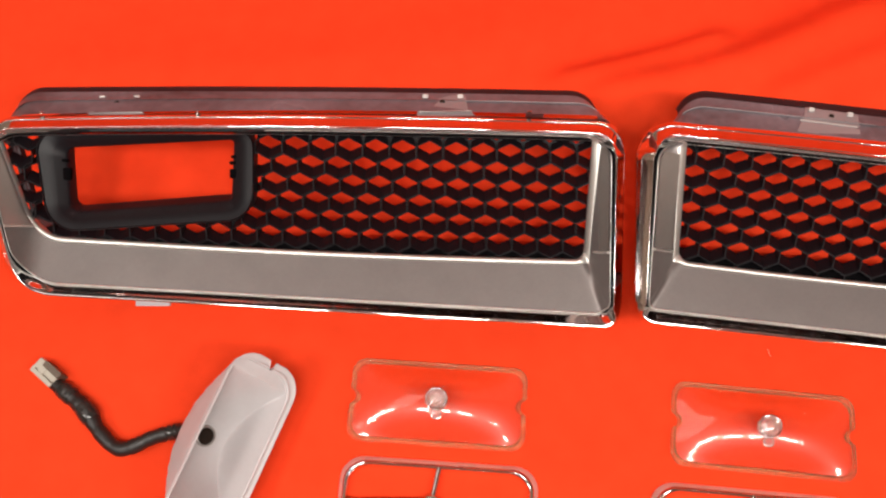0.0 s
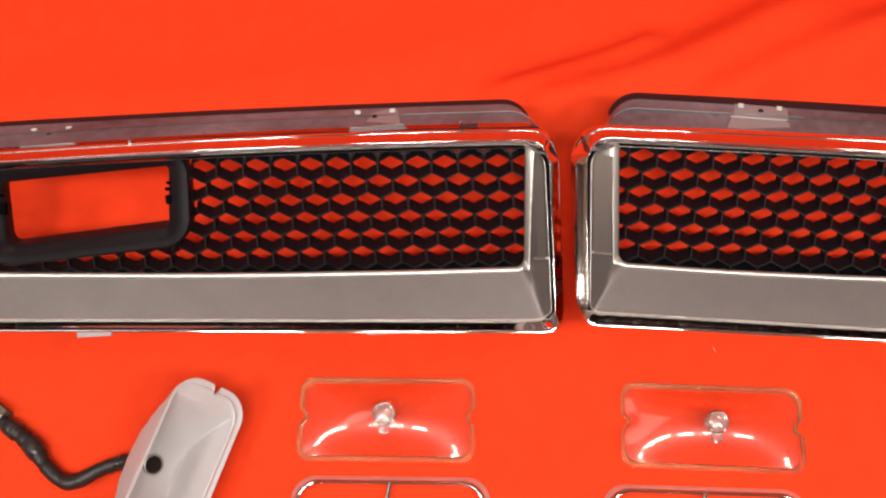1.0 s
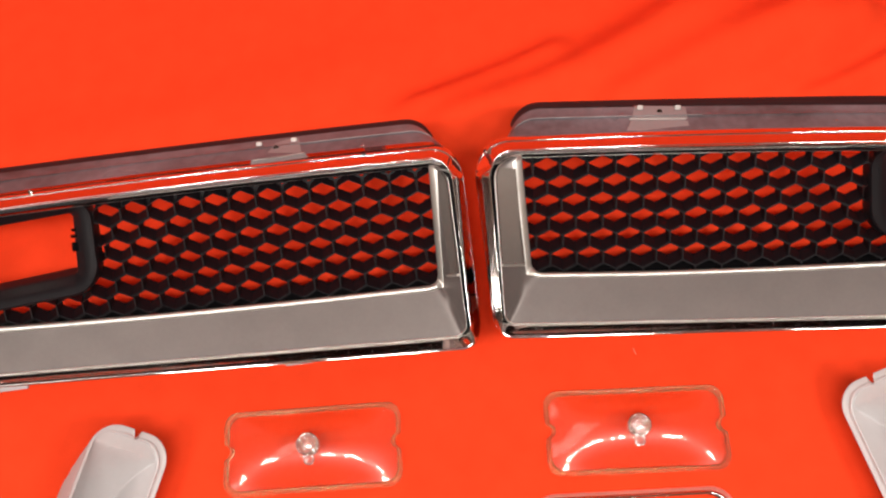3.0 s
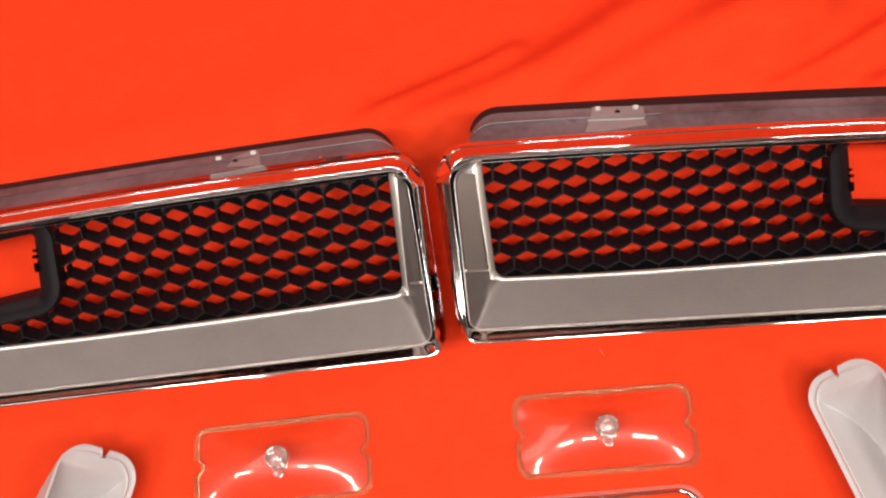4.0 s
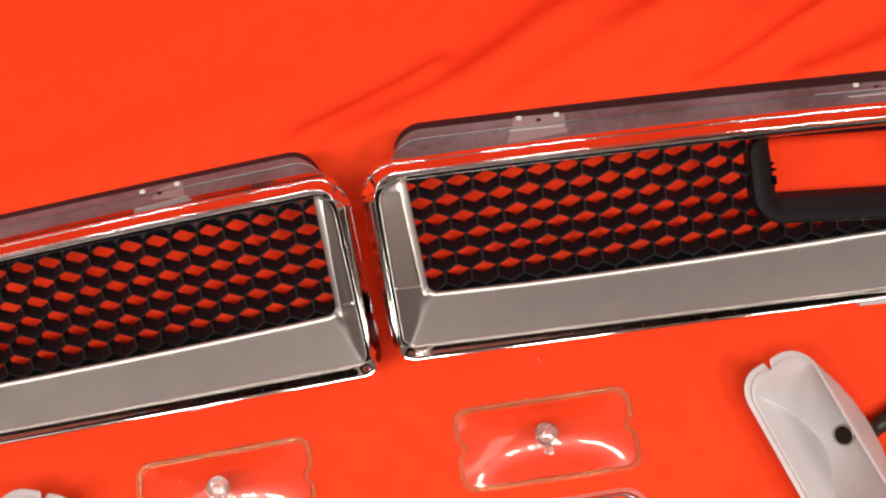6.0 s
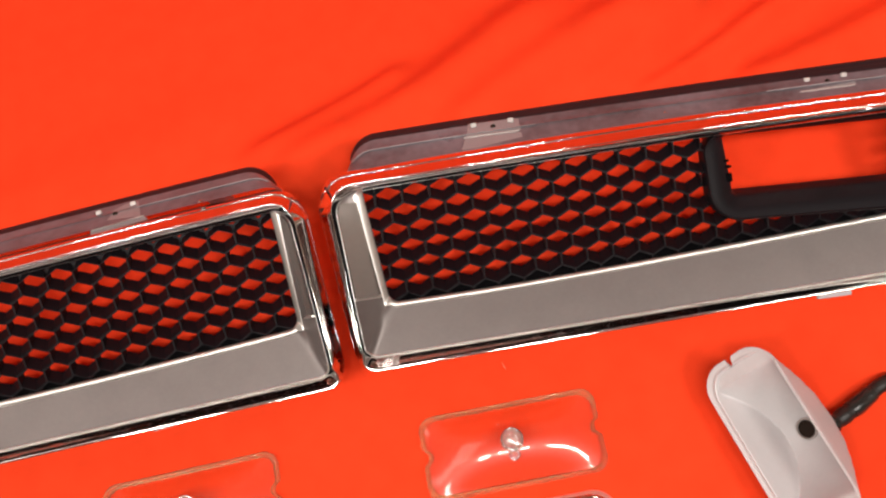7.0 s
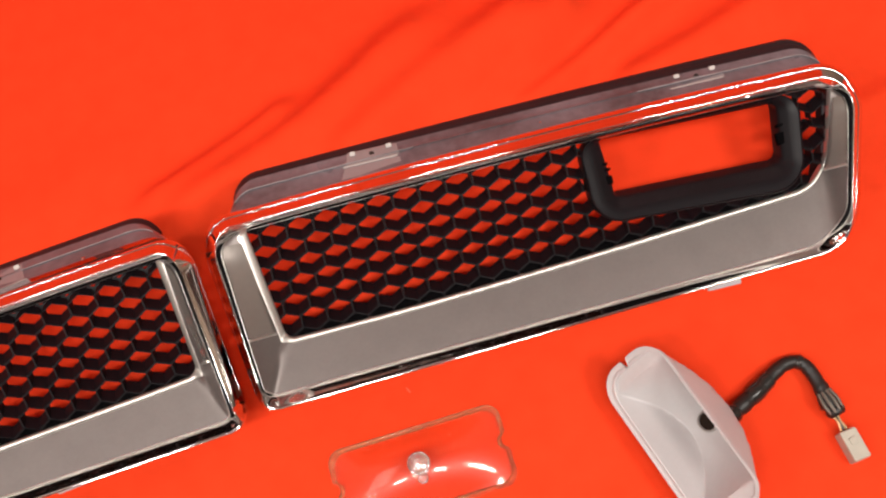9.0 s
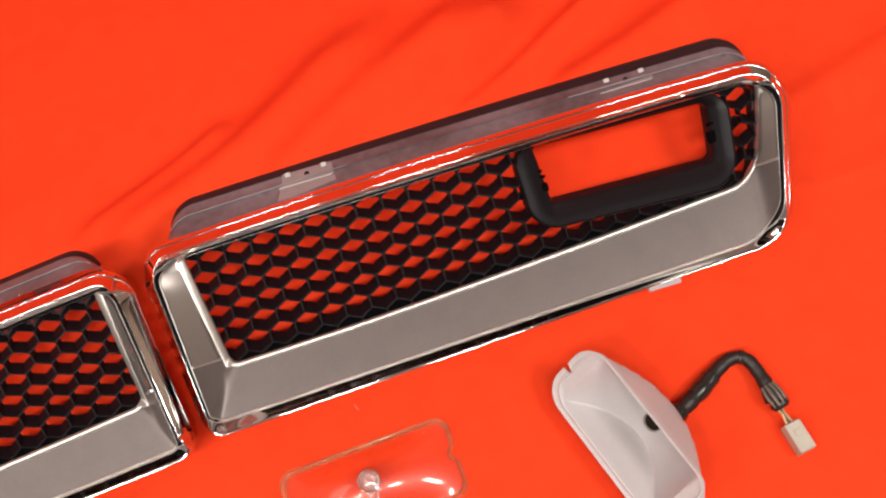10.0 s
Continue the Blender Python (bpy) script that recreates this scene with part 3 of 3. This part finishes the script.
        v, f = tube([Vector(ends[0]), Vector(ends[0]).lerp(Vector(ends[1]), 0.5), Vector(ends[1])], 0.0009, 8)
        part("fold", v, f, TAB, br, "bright folded edge", smooth=60)
        for du in (-0.0188, 0.0180):
            v, f = box(0, 0, 0, 0.0060, 0.0045, 0.005, 0.0006)
            part("tab", v, f, TAB, br, "pale bare metal tab", m=Matrix.Translation(at(u + du, bent(u, top_v - 0.001), skin_n(top_v) + 0.0046)))
        # solid dark disc painted as the shade of a bolt hole
        v, f = tube([(0, 0, -0.001), (0, 0, 0.0006)], 0.0026, 12)
        part("bolt_hole_shade", v, f, HOLE_SHADE, br, m=Matrix.Translation(at(u, bent(u, top_v - 0.004), skin_n(top_v - 0.004) + 0.0032)))
    for u, w, drop in ((0.4885, 0.034, -0.0020), (0.1860, 0.034, -0.0075)):
        vb = vb0 + (vb1 - vb0) * (u - 0.04) / 0.56
        v, f = box(s * k * u, vb - 0.0010 - drop, -0.012, w, 0.014, 0.003, 0.0008)
        part("foot_clip", v, f, CLIP, root, "small pale grey metal clip")
    return root


FRAME_R = plane_frame(0.0705, 0.40, -0.02, -2.1)
FRAME_L = plane_frame(0.0720, 0.40, -0.07, 6.2)
grille(FRAME_R, 1, 1.0, 0.153,
       [(-0.0045, 0.1335, 0.034), (0.0215, -0.0600, 0.024), (0.6235, -0.0395, 0.056), (0.6810, 0.1425, 0.042)],
       [(0.0195, 0.1130, 0.020), (0.0318, -0.0470, 0.012), (0.6110, -0.0320, 0.048), (0.6520, 0.1195, 0.026)],
       [(0.0475, 0.1170, 0.006), (0.0595, 0.0058, 0.010), (0.6150, 0.0285, 0.040), (0.6365, 0.1240, 0.010)],
       (0.0265, 0.0440), (0.0100, 0.0030), (0.012, 0.040), (0.95, 0.84), (range(116, 102, -1), range(93, 79, -1)), (0.0060, 0.0, -0.0065), (0.0646, 0.02579, 0.000164, -0.00115, 0.0184, 0.01741, 0.0405),
       0.1210, 0.0, (0.5765, 0.5855, -0.006, 0.0), (0.1830, 0.5156), ((0.351, 0.1440, -0.0150),), "grille half with chrome trim, honeycomb mesh and empty lamp opening")
grille(FRAME_L, -1, 0.925, 0.143,
       [(-0.0105, 0.1300, 0.034), (-0.0045, -0.0700, 0.024), (0.6300, -0.0360, 0.056), (0.6805, 0.1340, 0.040)],
       [(0.0100, 0.1090, 0.020), (0.0120, -0.0575, 0.013), (0.6215, -0.0262, 0.048), (0.6620, 0.1150, 0.026)],
       [(0.0285, 0.1150, 0.006), (0.0345, -0.0035, 0.010), (0.6160, 0.0210, 0.040), (0.6465, 0.1210, 0.010)],
       (0.0080, 0.0265), (0.0110, 0.0030), (0.004, 0.030), (0.988, 0.988), (range(116, 104, -1),), (0.0060, 0.0, -0.0040), (0.0397, 0.02506, 0.000168, 0.00009, 0.0113, 0.01719, 0.0340),
       0.1120, -0.0130, (0.5760, 0.5800, -0.0080, 0.006), (0.1842, 0.5265), ((0.094, 0.1362, -0.003), (0.4375, 0.1362, -0.003), (0.601, 0.1362, -0.003)), "matching grille half with chrome trim, honeycomb mesh and empty lamp opening")


# ---- clear lamp lenses ----
def lens_outline(w, h, r, notch):
    """Rounded rectangle with a rounded notch in the middle of each short side."""
    base = rounded([(-w / 2, h / 2, r), (-w / 2, -h / 2, r), (w / 2, -h / 2, r), (w / 2, h / 2, r)], 10)
    out = []
    for x, y in dense(base, 0.004):
        pinch = notch * math.exp(-((y - 0.002) / 0.006) ** 4) if abs(x) > w * 0.45 else 0
        out.append((x - math.copysign(pinch, x), y))
    return out


def lens(m, label):
    root = empty("lamp_lens", m, label, "lamp lens", "clear lamp lenses")
    w, h = 0.172, 0.080
    o = lens_outline(w, h, 0.014, 0.006)

    def lay(q, z):
        return [(x * (1 - q / (w / 2)), y * (1 - q / (h / 2)), z) for x, y in o]

    rim = [(-0.0010, 0.0005), (-0.0010, 0.0028), (-0.0007, 0.0036), (-0.0002, 0.0038), (0.0002, 0.0034), (0.0005, 0.0022), (0.0012, 0.0017), (0.0020, 0.0018), (0.0024, 0.0030), (0.0027, 0.0046), (0.0031, 0.0051), (0.0036, 0.0047), (0.0038, 0.0032), (0.0038, 0.0005)]
    v, f = rings_mesh([lay(q, z) for q, z in rim], True)
    part("rim", v, f, RIM, root, "yellowed clear rim", smooth=50)
    rings, steps = [], 14
    for side in (0, 1):
        row = []
        for kk in range(steps + 1):
            t = kk / steps * 0.985
            inset = [(x * (1 - 0.0036 / (w / 2)) * (1 - t), y * (1 - 0.0036 / (h / 2)) * (1 - t)) for x, y in o]
            row.append([(x, y, 0.0034 + 0.0190 * (1 - min(1, (x / 0.0815) ** 2)) * (1 - min(1, (y / 0.0355) ** 2)) - 0.0016 * side) for x, y in inset])
        rings += row if side == 0 else row[::-1]
    v, f = rings_mesh(rings, True)
    part("dome", v, f, CLEAR, root, "clear domed plastic", smooth=60)
    prof = [(0.0002, 0.0130)] + [(0.0112 * math.sin(a * math.pi / 16), 0.0225 - 0.0085 * math.cos(a * math.pi / 16)) for a in range(3, 13)]
    prof += [(0.0080, 0.0290), (0.0066, 0.0282), (0.0050, 0.0288), (0.0026, 0.0300), (0.0003, 0.0302)]
    v, f = rings_mesh([[(r * math.cos(2 * math.pi * i / 24), r * math.sin(2 * math.pi * i / 24), z) for i in range(24)] for r, z in prof])
    knob = [(0.0050 * math.cos(2 * math.pi * i / 16), -0.0135 + 0.0050 * math.sin(2 * math.pi * i / 16)) for i in range(16)]
    kv, kf = rings_mesh([[(x * q, -0.0135 + (y + 0.0135) * q, z) for x, y in knob] for q, z in ((1, 0.0175), (1, 0.0205), (0.75, 0.0222), (0.05, 0.0228))])
    v, f = joined([(v, f), (kv, kf)])
    eye = part("bullseye", v, f, BULB, root, "moulded clear bullseye", smooth=40)
    for r, z, w, y in ((0.0100, 0.0288, 0.0010, 0.0), (0.0048, 0.0296, 0.0006, 0.0), (0.0044, 0.0212, 0.0009, -0.0135)):
        ring = [[((r + w * math.cos(2 * math.pi * b / 8)) * math.cos(2 * math.pi * a / 28), y + (r + w * math.cos(2 * math.pi * b / 8)) * math.sin(2 * math.pi * a / 28), z + w * math.sin(2 * math.pi * b / 8)) for a in range(28)] for b in range(8)]
        v, f = rings_mesh(ring, True)
        part("ring", v, f, CHROME, eye, "bright moulded ring", smooth=60)
    return root


lens(pose(-0.1625, -0.1457, 0.001, 0, 0, 2.0), "clear domed plastic lamp lens lying flat on red cloth")
lens(pose(0.1508, -0.1390, 0.001, 0, 0, 0.3), "clear domed plastic lamp lens lying flat on red cloth")


# ---- chrome lens bezels ----
def chrome_bezel(m, label):
    root = empty("chrome_bezel", m, label, "lamp bezel", "chrome lamp bezels")
    w, h = 0.192, 0.098
    o = rounded([(-w / 2, h / 2, 0.023), (-w / 2, -h / 2, 0.023), (w / 2, -h / 2, 0.023), (w / 2, h / 2, 0.023)], 10)
    skirt = [(0.0012, 0.0005), (0.0014, 0.0012), (0.0022, 0.0026), (0.0048, 0.0052), (0.0054, 0.0040)]
    v, f = rings_mesh([[(x * (1 - q / (w / 2)), y * (1 - q / (h / 2)), z) for x, y in o] for q, z in skirt])
    part("skirt", v, f, SKIRT, root, "pale bright outer flange", smooth=50)
    prof = [(0.0050, 0.0005), (0.0050, 0.0056), (0.0056, 0.0066), (0.0064, 0.0077), (0.0076, 0.0083), (0.0088, 0.0076), (0.0097, 0.0062), (0.0102, 0.0040), (0.0102, 0.0005)]
    v, f = rings_mesh([[(x * (1 - q / (w / 2)), y * (1 - q / (h / 2)), z) for x, y in o] for q, z in prof], True)
    part("frame_ring", v, f, CHROME, root, smooth=50)
    hub_x, hub_y = -0.005, 0.009
    for a, b in (((0, -h / 2 + 0.008), (0, h / 2 - 0.008)), ((-w / 2 + 0.008, 0.004), (w / 2 - 0.008, 0.004))):
        v, f = tube([(a[0], a[1], 0.0060), (hub_x, hub_y, 0.0075), (b[0], b[1], 0.0060)], 0.0026, 12)
        part("bar", v, f, CHROME, root, smooth=60)
    v, f = tube([(hub_x, hub_y, 0.001), (hub_x, hub_y, 0.009), (hub_x, hub_y, 0.0105)], [0.0065, 0.0065, 0.0042], 20)
    part("hub", v, f, CHROME, root, smooth=40)
    return root


chrome_bezel(pose(-0.1520, -0.2480, 0.001, 0, 0, 2.2), "chrome lamp bezel with crossed bars lying on red cloth")
chrome_bezel(pose(0.1420, -0.2430, 0.001, 0, 0, 1.0), "chrome lamp bezel with crossed bars lying on red cloth")


# ---- lamp housings with wiring ----
def housing(m, s, label):
    """A shallow reflector bowl with a flange; x across, y along, z out of its open face. s mirrors it."""
    root = empty("lamp_housing", m, label, "lamp housing", "lamp housings")
    w, h = 0.078, 0.172
    plain = dense(rounded([(-w / 2, h / 2, 0.026), (-w / 2, -h / 2, 0.026), (w / 2, -h / 2, 0.026), (w / 2, h / 2, 0.026)], 12), 0.0015)
    o = []
    for x, y in plain:
        cut = 0.0088 * math.exp(-((x + 0.0005 * s) / 0.0026) ** 4) if abs(y) > h * 0.47 else 0
        o.append((x, y - math.copysign(cut, y)))

    def slim(x):
        """How much of the flange is left: it all but ends along the deep side."""
        t = max(0.0, min(1.0, (x * s / (w / 2) - 0.45) / 0.5))
        return 1 - 0.75 * t * t * (3 - 2 * t)

    def lay(q, z):
        part_way = max(0.0, 1 - q / 0.0105)
        return [((px + (x - px) * part_way) * (1 - q * slim(px) / (w / 2)), (py + (y - py) * part_way) * (1 - q * slim(px) / (h / 2)), z * slim(px)) for (x, y), (px, py) in zip(o, plain)]

    def bowl(t, skin):
        """Ring t of the way from the flange to the bottom; skin is the wall's thickness."""
        out = []
        for x, y in plain:
            x0, y0 = x * (1 - (0.0088 * slim(x) - skin) / (w / 2)), y * (1 - (0.0088 * slim(x) - skin) / (h / 2))
            x1, y1 = x0 * (1 - t), y0 * (1 - t)
            arc = 0.0012 + 0.0440 * max(0.0, 1 - (y1 / 0.0650) ** 2)
            low_side, high_side = (x1 * s + 0.0300) * 3.4, (0.0366 + skin - x1 * s) * 7.0
            d = max(0.0, -0.0008 * math.log(math.exp(-arc / 0.0008) + math.exp(-low_side / 0.0008) + math.exp(-high_side / 0.0008)))
            out.append((x1, y1, -0.0008 - d - skin - (0.0035 * max(0.0, 1 - (y1 / 0.058) ** 2) if skin else 0.0)))
        return out

    inner = [lay(0.0, 0.0), lay(0.0003, 0.0008), lay(0.0012, 0.0011), lay(0.0024, 0.0004), lay(0.0058, 0.0002), lay(0.0066, 0.0011), lay(0.0074, 0.0013), lay(0.0082, 0.0009), lay(0.0087, 0.0)] + [bowl((t / 22) ** 1.25 * 0.985, 0.0) for t in range(23)]
    outer = [lay(0.005, -0.0018)] + [bowl((t / 22) ** 1.25 * 0.985, 0.0016) for t in range(23)]
    v, f = rings_mesh(inner[::-1] + outer)
    n = len(o)
    k1, k2 = len(v), len(v) + 1
    v += [(0, 0, -0.0458), (0, 0, -0.0508)]
    f += [(i, (i + 1) % n, k1) for i in range(n)] + [(k1 - n + i, k1 - n + (i + 1) % n, k2) for i in range(n)]
    part("bowl", v, f, HOUSE, root, "silver-grey painted pressed bowl", smooth=40)
    ring = [(0.0104, -0.0470), (0.0104, -0.0436), (0.0099, -0.0426), (0.0090, -0.0423), (0.0083, -0.0432), (0.0080, -0.0452)]
    v, f = rings_mesh([[(r * math.cos(2 * math.pi * i / 24), r * math.sin(2 * math.pi * i / 24), z) for i in range(24)] for r, z in ring])
    part("socket_ring", v, f, TAB, root, "bright metal socket ring", m=Matrix.Translation((0.007 * s, 0, 0.0)))
    # closed dark disc, the socket's inner shade put into its colour
    v, f = tube([(0, 0, -0.0475), (0, 0, -0.0440)], 0.0083, 20)
    part("socket_shade", v, f, HOLE_SHADE, root, "dark disc painted as the shade in the bulb socket", m=Matrix.Translation((0.007 * s, 0, 0.0)))
    return root


housing(Matrix.Translation((0.3846, -0.1880, 0.0505)) @ pose(0, 0, 0, 0, 0, 15.6) @ pose(0, 0, 0, 0, -46, 0), 1, "silver-grey lamp housing lying tilted on red cloth")
housing(Matrix.Translation((-0.3425, -0.2135, 0.0505)) @ pose(0, 0, 0, 0, 0, -15.5) @ pose(0, 0, 0, 0, 46, 0), -1, "silver-grey lamp housing lying tilted on red cloth")


STAIN = mat("stained_plastic", (0.13, 0.095, 0.068), 0.45, 0, 0.4, 120)


def harness(points, radii, wraps, label):
    """A wiring harness as one thing: returns its root, the shift into it, and the taped loom."""
    base = Vector((points[0][0], points[0][1], 0.0))
    root = empty("wiring_harness", Matrix.Translation(base), label, "wiring harness", "lamp wiring")
    path = spline(points, 12)
    rr = []
    for i in range(len(path)):
        t = i / (len(path) - 1) * (len(radii) - 1)
        a = min(int(t), len(radii) - 2)
        rr.append((radii[a] + (radii[a + 1] - radii[a]) * (t - a)) * (1 + 0.12 * noise.noise((i * 0.30, points[0][0] * 9, 0)) + 0.07 * noise.noise((i * 0.9, points[0][0] * 9, 3))))
    v, f = tube(path, rr, 12)
    shift = Matrix.Translation(-base)
    loom = part("loom", v, f, LOOM, root, "black cloth-taped cable", m=shift, smooth=60)
    for start, stop in wraps:
        a, b = int(start * (len(path) - 1)), int(stop * (len(path) - 1))
        v, f = tube(path[a : b + 1], [rr[i] * (1.10 if a < i < b else 1.03) + 0.0003 for i in range(a, b + 1)], 14)
        part("tape_wrap", v, f, TAPE, loom, "shiny grey-black tape wrap", smooth=60)
    return root, shift, loom


def plug(root, m, stained):
    v, f = box(0, 0, 0.008, 0.0165, 0.029, 0.0155, 0.0012)
    shell = part("plug", v, f, PLUG, root, "yellowed white plastic connector plug", m=m, smooth=0)
    v, f = box(0, 0.003, 0.0162, 0.007, 0.007, 0.0014, 0.001)
    part("latch", v, f, PLUG, shell, smooth=0)
    if stained:
        v, f = box(0.0062, -0.004, 0.0085, 0.0068, 0.0225, 0.0168, 0.0010)
        part("side_cover", v, f, STAIN, shell, "brown stained side of the plug", smooth=0)
        v, f = box(-0.0030, -0.002, 0.0158, 0.0012, 0.0250, 0.0016, 0.0003)
        part("seam", v, f, STAIN, shell, "dark seam", smooth=0)


def wire_ends(root, shift, a, b, colours):
    """Short bare ends of the loom's wires, from the tape at a to the plug at b."""
    side = (Vector(b) - Vector(a)).cross(Vector((0, 0, 1))).normalized()
    for i, c in enumerate(colours):
        o = side * (i - 1) * 0.0042
        p = [Vector(a) + o * 0.9, Vector(a) * 0.6 + Vector(b) * 0.4 + o * (0.3 + 0.5 * (i % 2)) + Vector((0, 0, 0.002)), Vector(b) + o * 0.9]
        v, f = tube(spline([tuple(q) for q in p], 6), 0.0013, 8)
        part("wire", v, f, c, root, "thin insulated wire", m=shift, smooth=60)


def loom_end(loom, a, d):
    """Flared end of a loom: pale folded strands held by a dark band."""
    a, d = Vector(a), Vector(d).normalized()
    side = d.cross(Vector((0, 0, 1))).normalized()
    top = side.cross(d)
    for i in range(4):
        w = math.pi * (0.9 + i) / 5.2
        off = side * math.cos(w) + top * math.sin(w)
        p = [a - d * 0.002 + off * 0.0072, a + d * 0.008 + off * 0.0092, a + d * 0.017 + off * 0.0082, a + d * 0.021 + off * 0.0066]
        v, f = tube(spline(p, 4), 0.0016, 8)
        part("strand", v, f, STRAND, loom, "pale folded strand", smooth=60)
    v, f = tube([a + d * 0.015, a + d * 0.017, a + d * 0.021, a + d * 0.023], [0.0080, 0.0094, 0.0088, 0.0066], 14)
    part("band", v, f, LOOM, loom, "black tape band", smooth=60)
    v, f = tube([a - d * 0.003, a + d * 0.006, a + d * 0.016], [0.0068, 0.0080, 0.0078], 14)
    part("sleeve", v, f, LOOM, loom, "black tape sleeve", smooth=60)


TAPE = mat("shiny_tape", (0.030, 0.026, 0.024), 0.22, 0, 0.6, 120, 0.8, 130)
STRAND = mat("pale_sleeve_strand", (0.16, 0.13, 0.105), 0.45, 0.2, 0.2, 150)
TAN = mat("tan_wire", (0.42, 0.26, 0.12), 0.45)
WIRE = mat("dark_wire", (0.05, 0.045, 0.04), 0.45)

lead, to_lead, cable = harness(
    [(0.4300, -0.1830, 0.018), (0.4480, -0.1765, 0.012), (0.4771, -0.1630, 0.0095), (0.5115, -0.1460, 0.009), (0.5302, -0.1500, 0.009), (0.5364, -0.1733, 0.009), (0.5368, -0.1960, 0.0085)],
    [0.0078, 0.0082, 0.0078, 0.0066, 0.0062, 0.0070, 0.0085], [(0.10, 0.20), (0.30, 0.42), (0.60, 0.66)], "black taped wiring loom with a white plug on red cloth")
loom_end(cable, (0.5365, -0.1830, 0.0098), (0.004, -0.0200, -0.0003))
wire_ends(lead, to_lead, (0.5372, -0.2020, 0.009), (0.5405, -0.2225, 0.009), (TAN, WIRE, COPPER))
plug(lead, to_lead @ pose(0.5418, -0.2350, 0.001, 0, 0, 6), False)

lead, to_lead, cable = harness(
    [(-0.4000, -0.2000, 0.018), (-0.4131, -0.2010, 0.012), (-0.4341, -0.2087, 0.0095), (-0.4620, -0.2226, 0.009), (-0.4846, -0.2113, 0.009), (-0.5074, -0.1886, 0.009), (-0.5297, -0.1740, 0.009), (-0.5440, -0.1660, 0.009)],
    [0.0070, 0.0068, 0.0074, 0.0072, 0.0070, 0.0086, 0.0082, 0.0070], [(0.12, 0.20), (0.66, 0.74), (0.82, 0.92)], "black taped wiring loom with a stained plug on red cloth")
wire_ends(lead, to_lead, (-0.5400, -0.1680, 0.009), (-0.5440, -0.1640, 0.009), (WIRE, TAN, WIRE))
plug(lead, to_lead @ pose(-0.5540, -0.1570, 0.001, 0, 0, 57), True)


def lint(points, label):
    v, f = tube(spline(points, 6), 0.0003, 6)
    tagged(part("lint_thread", v, f, THREAD, smooth=60), label, "thread")


THREAD = mat("pale_thread", (0.66, 0.30, 0.20), 0.7, 0, 0.2, 300)
lint([(0.1565, -0.0575, 0.0015), (0.1572, -0.0605, 0.0022), (0.1590, -0.0640, 0.0014)], "tiny pale loose thread lying on red cloth")
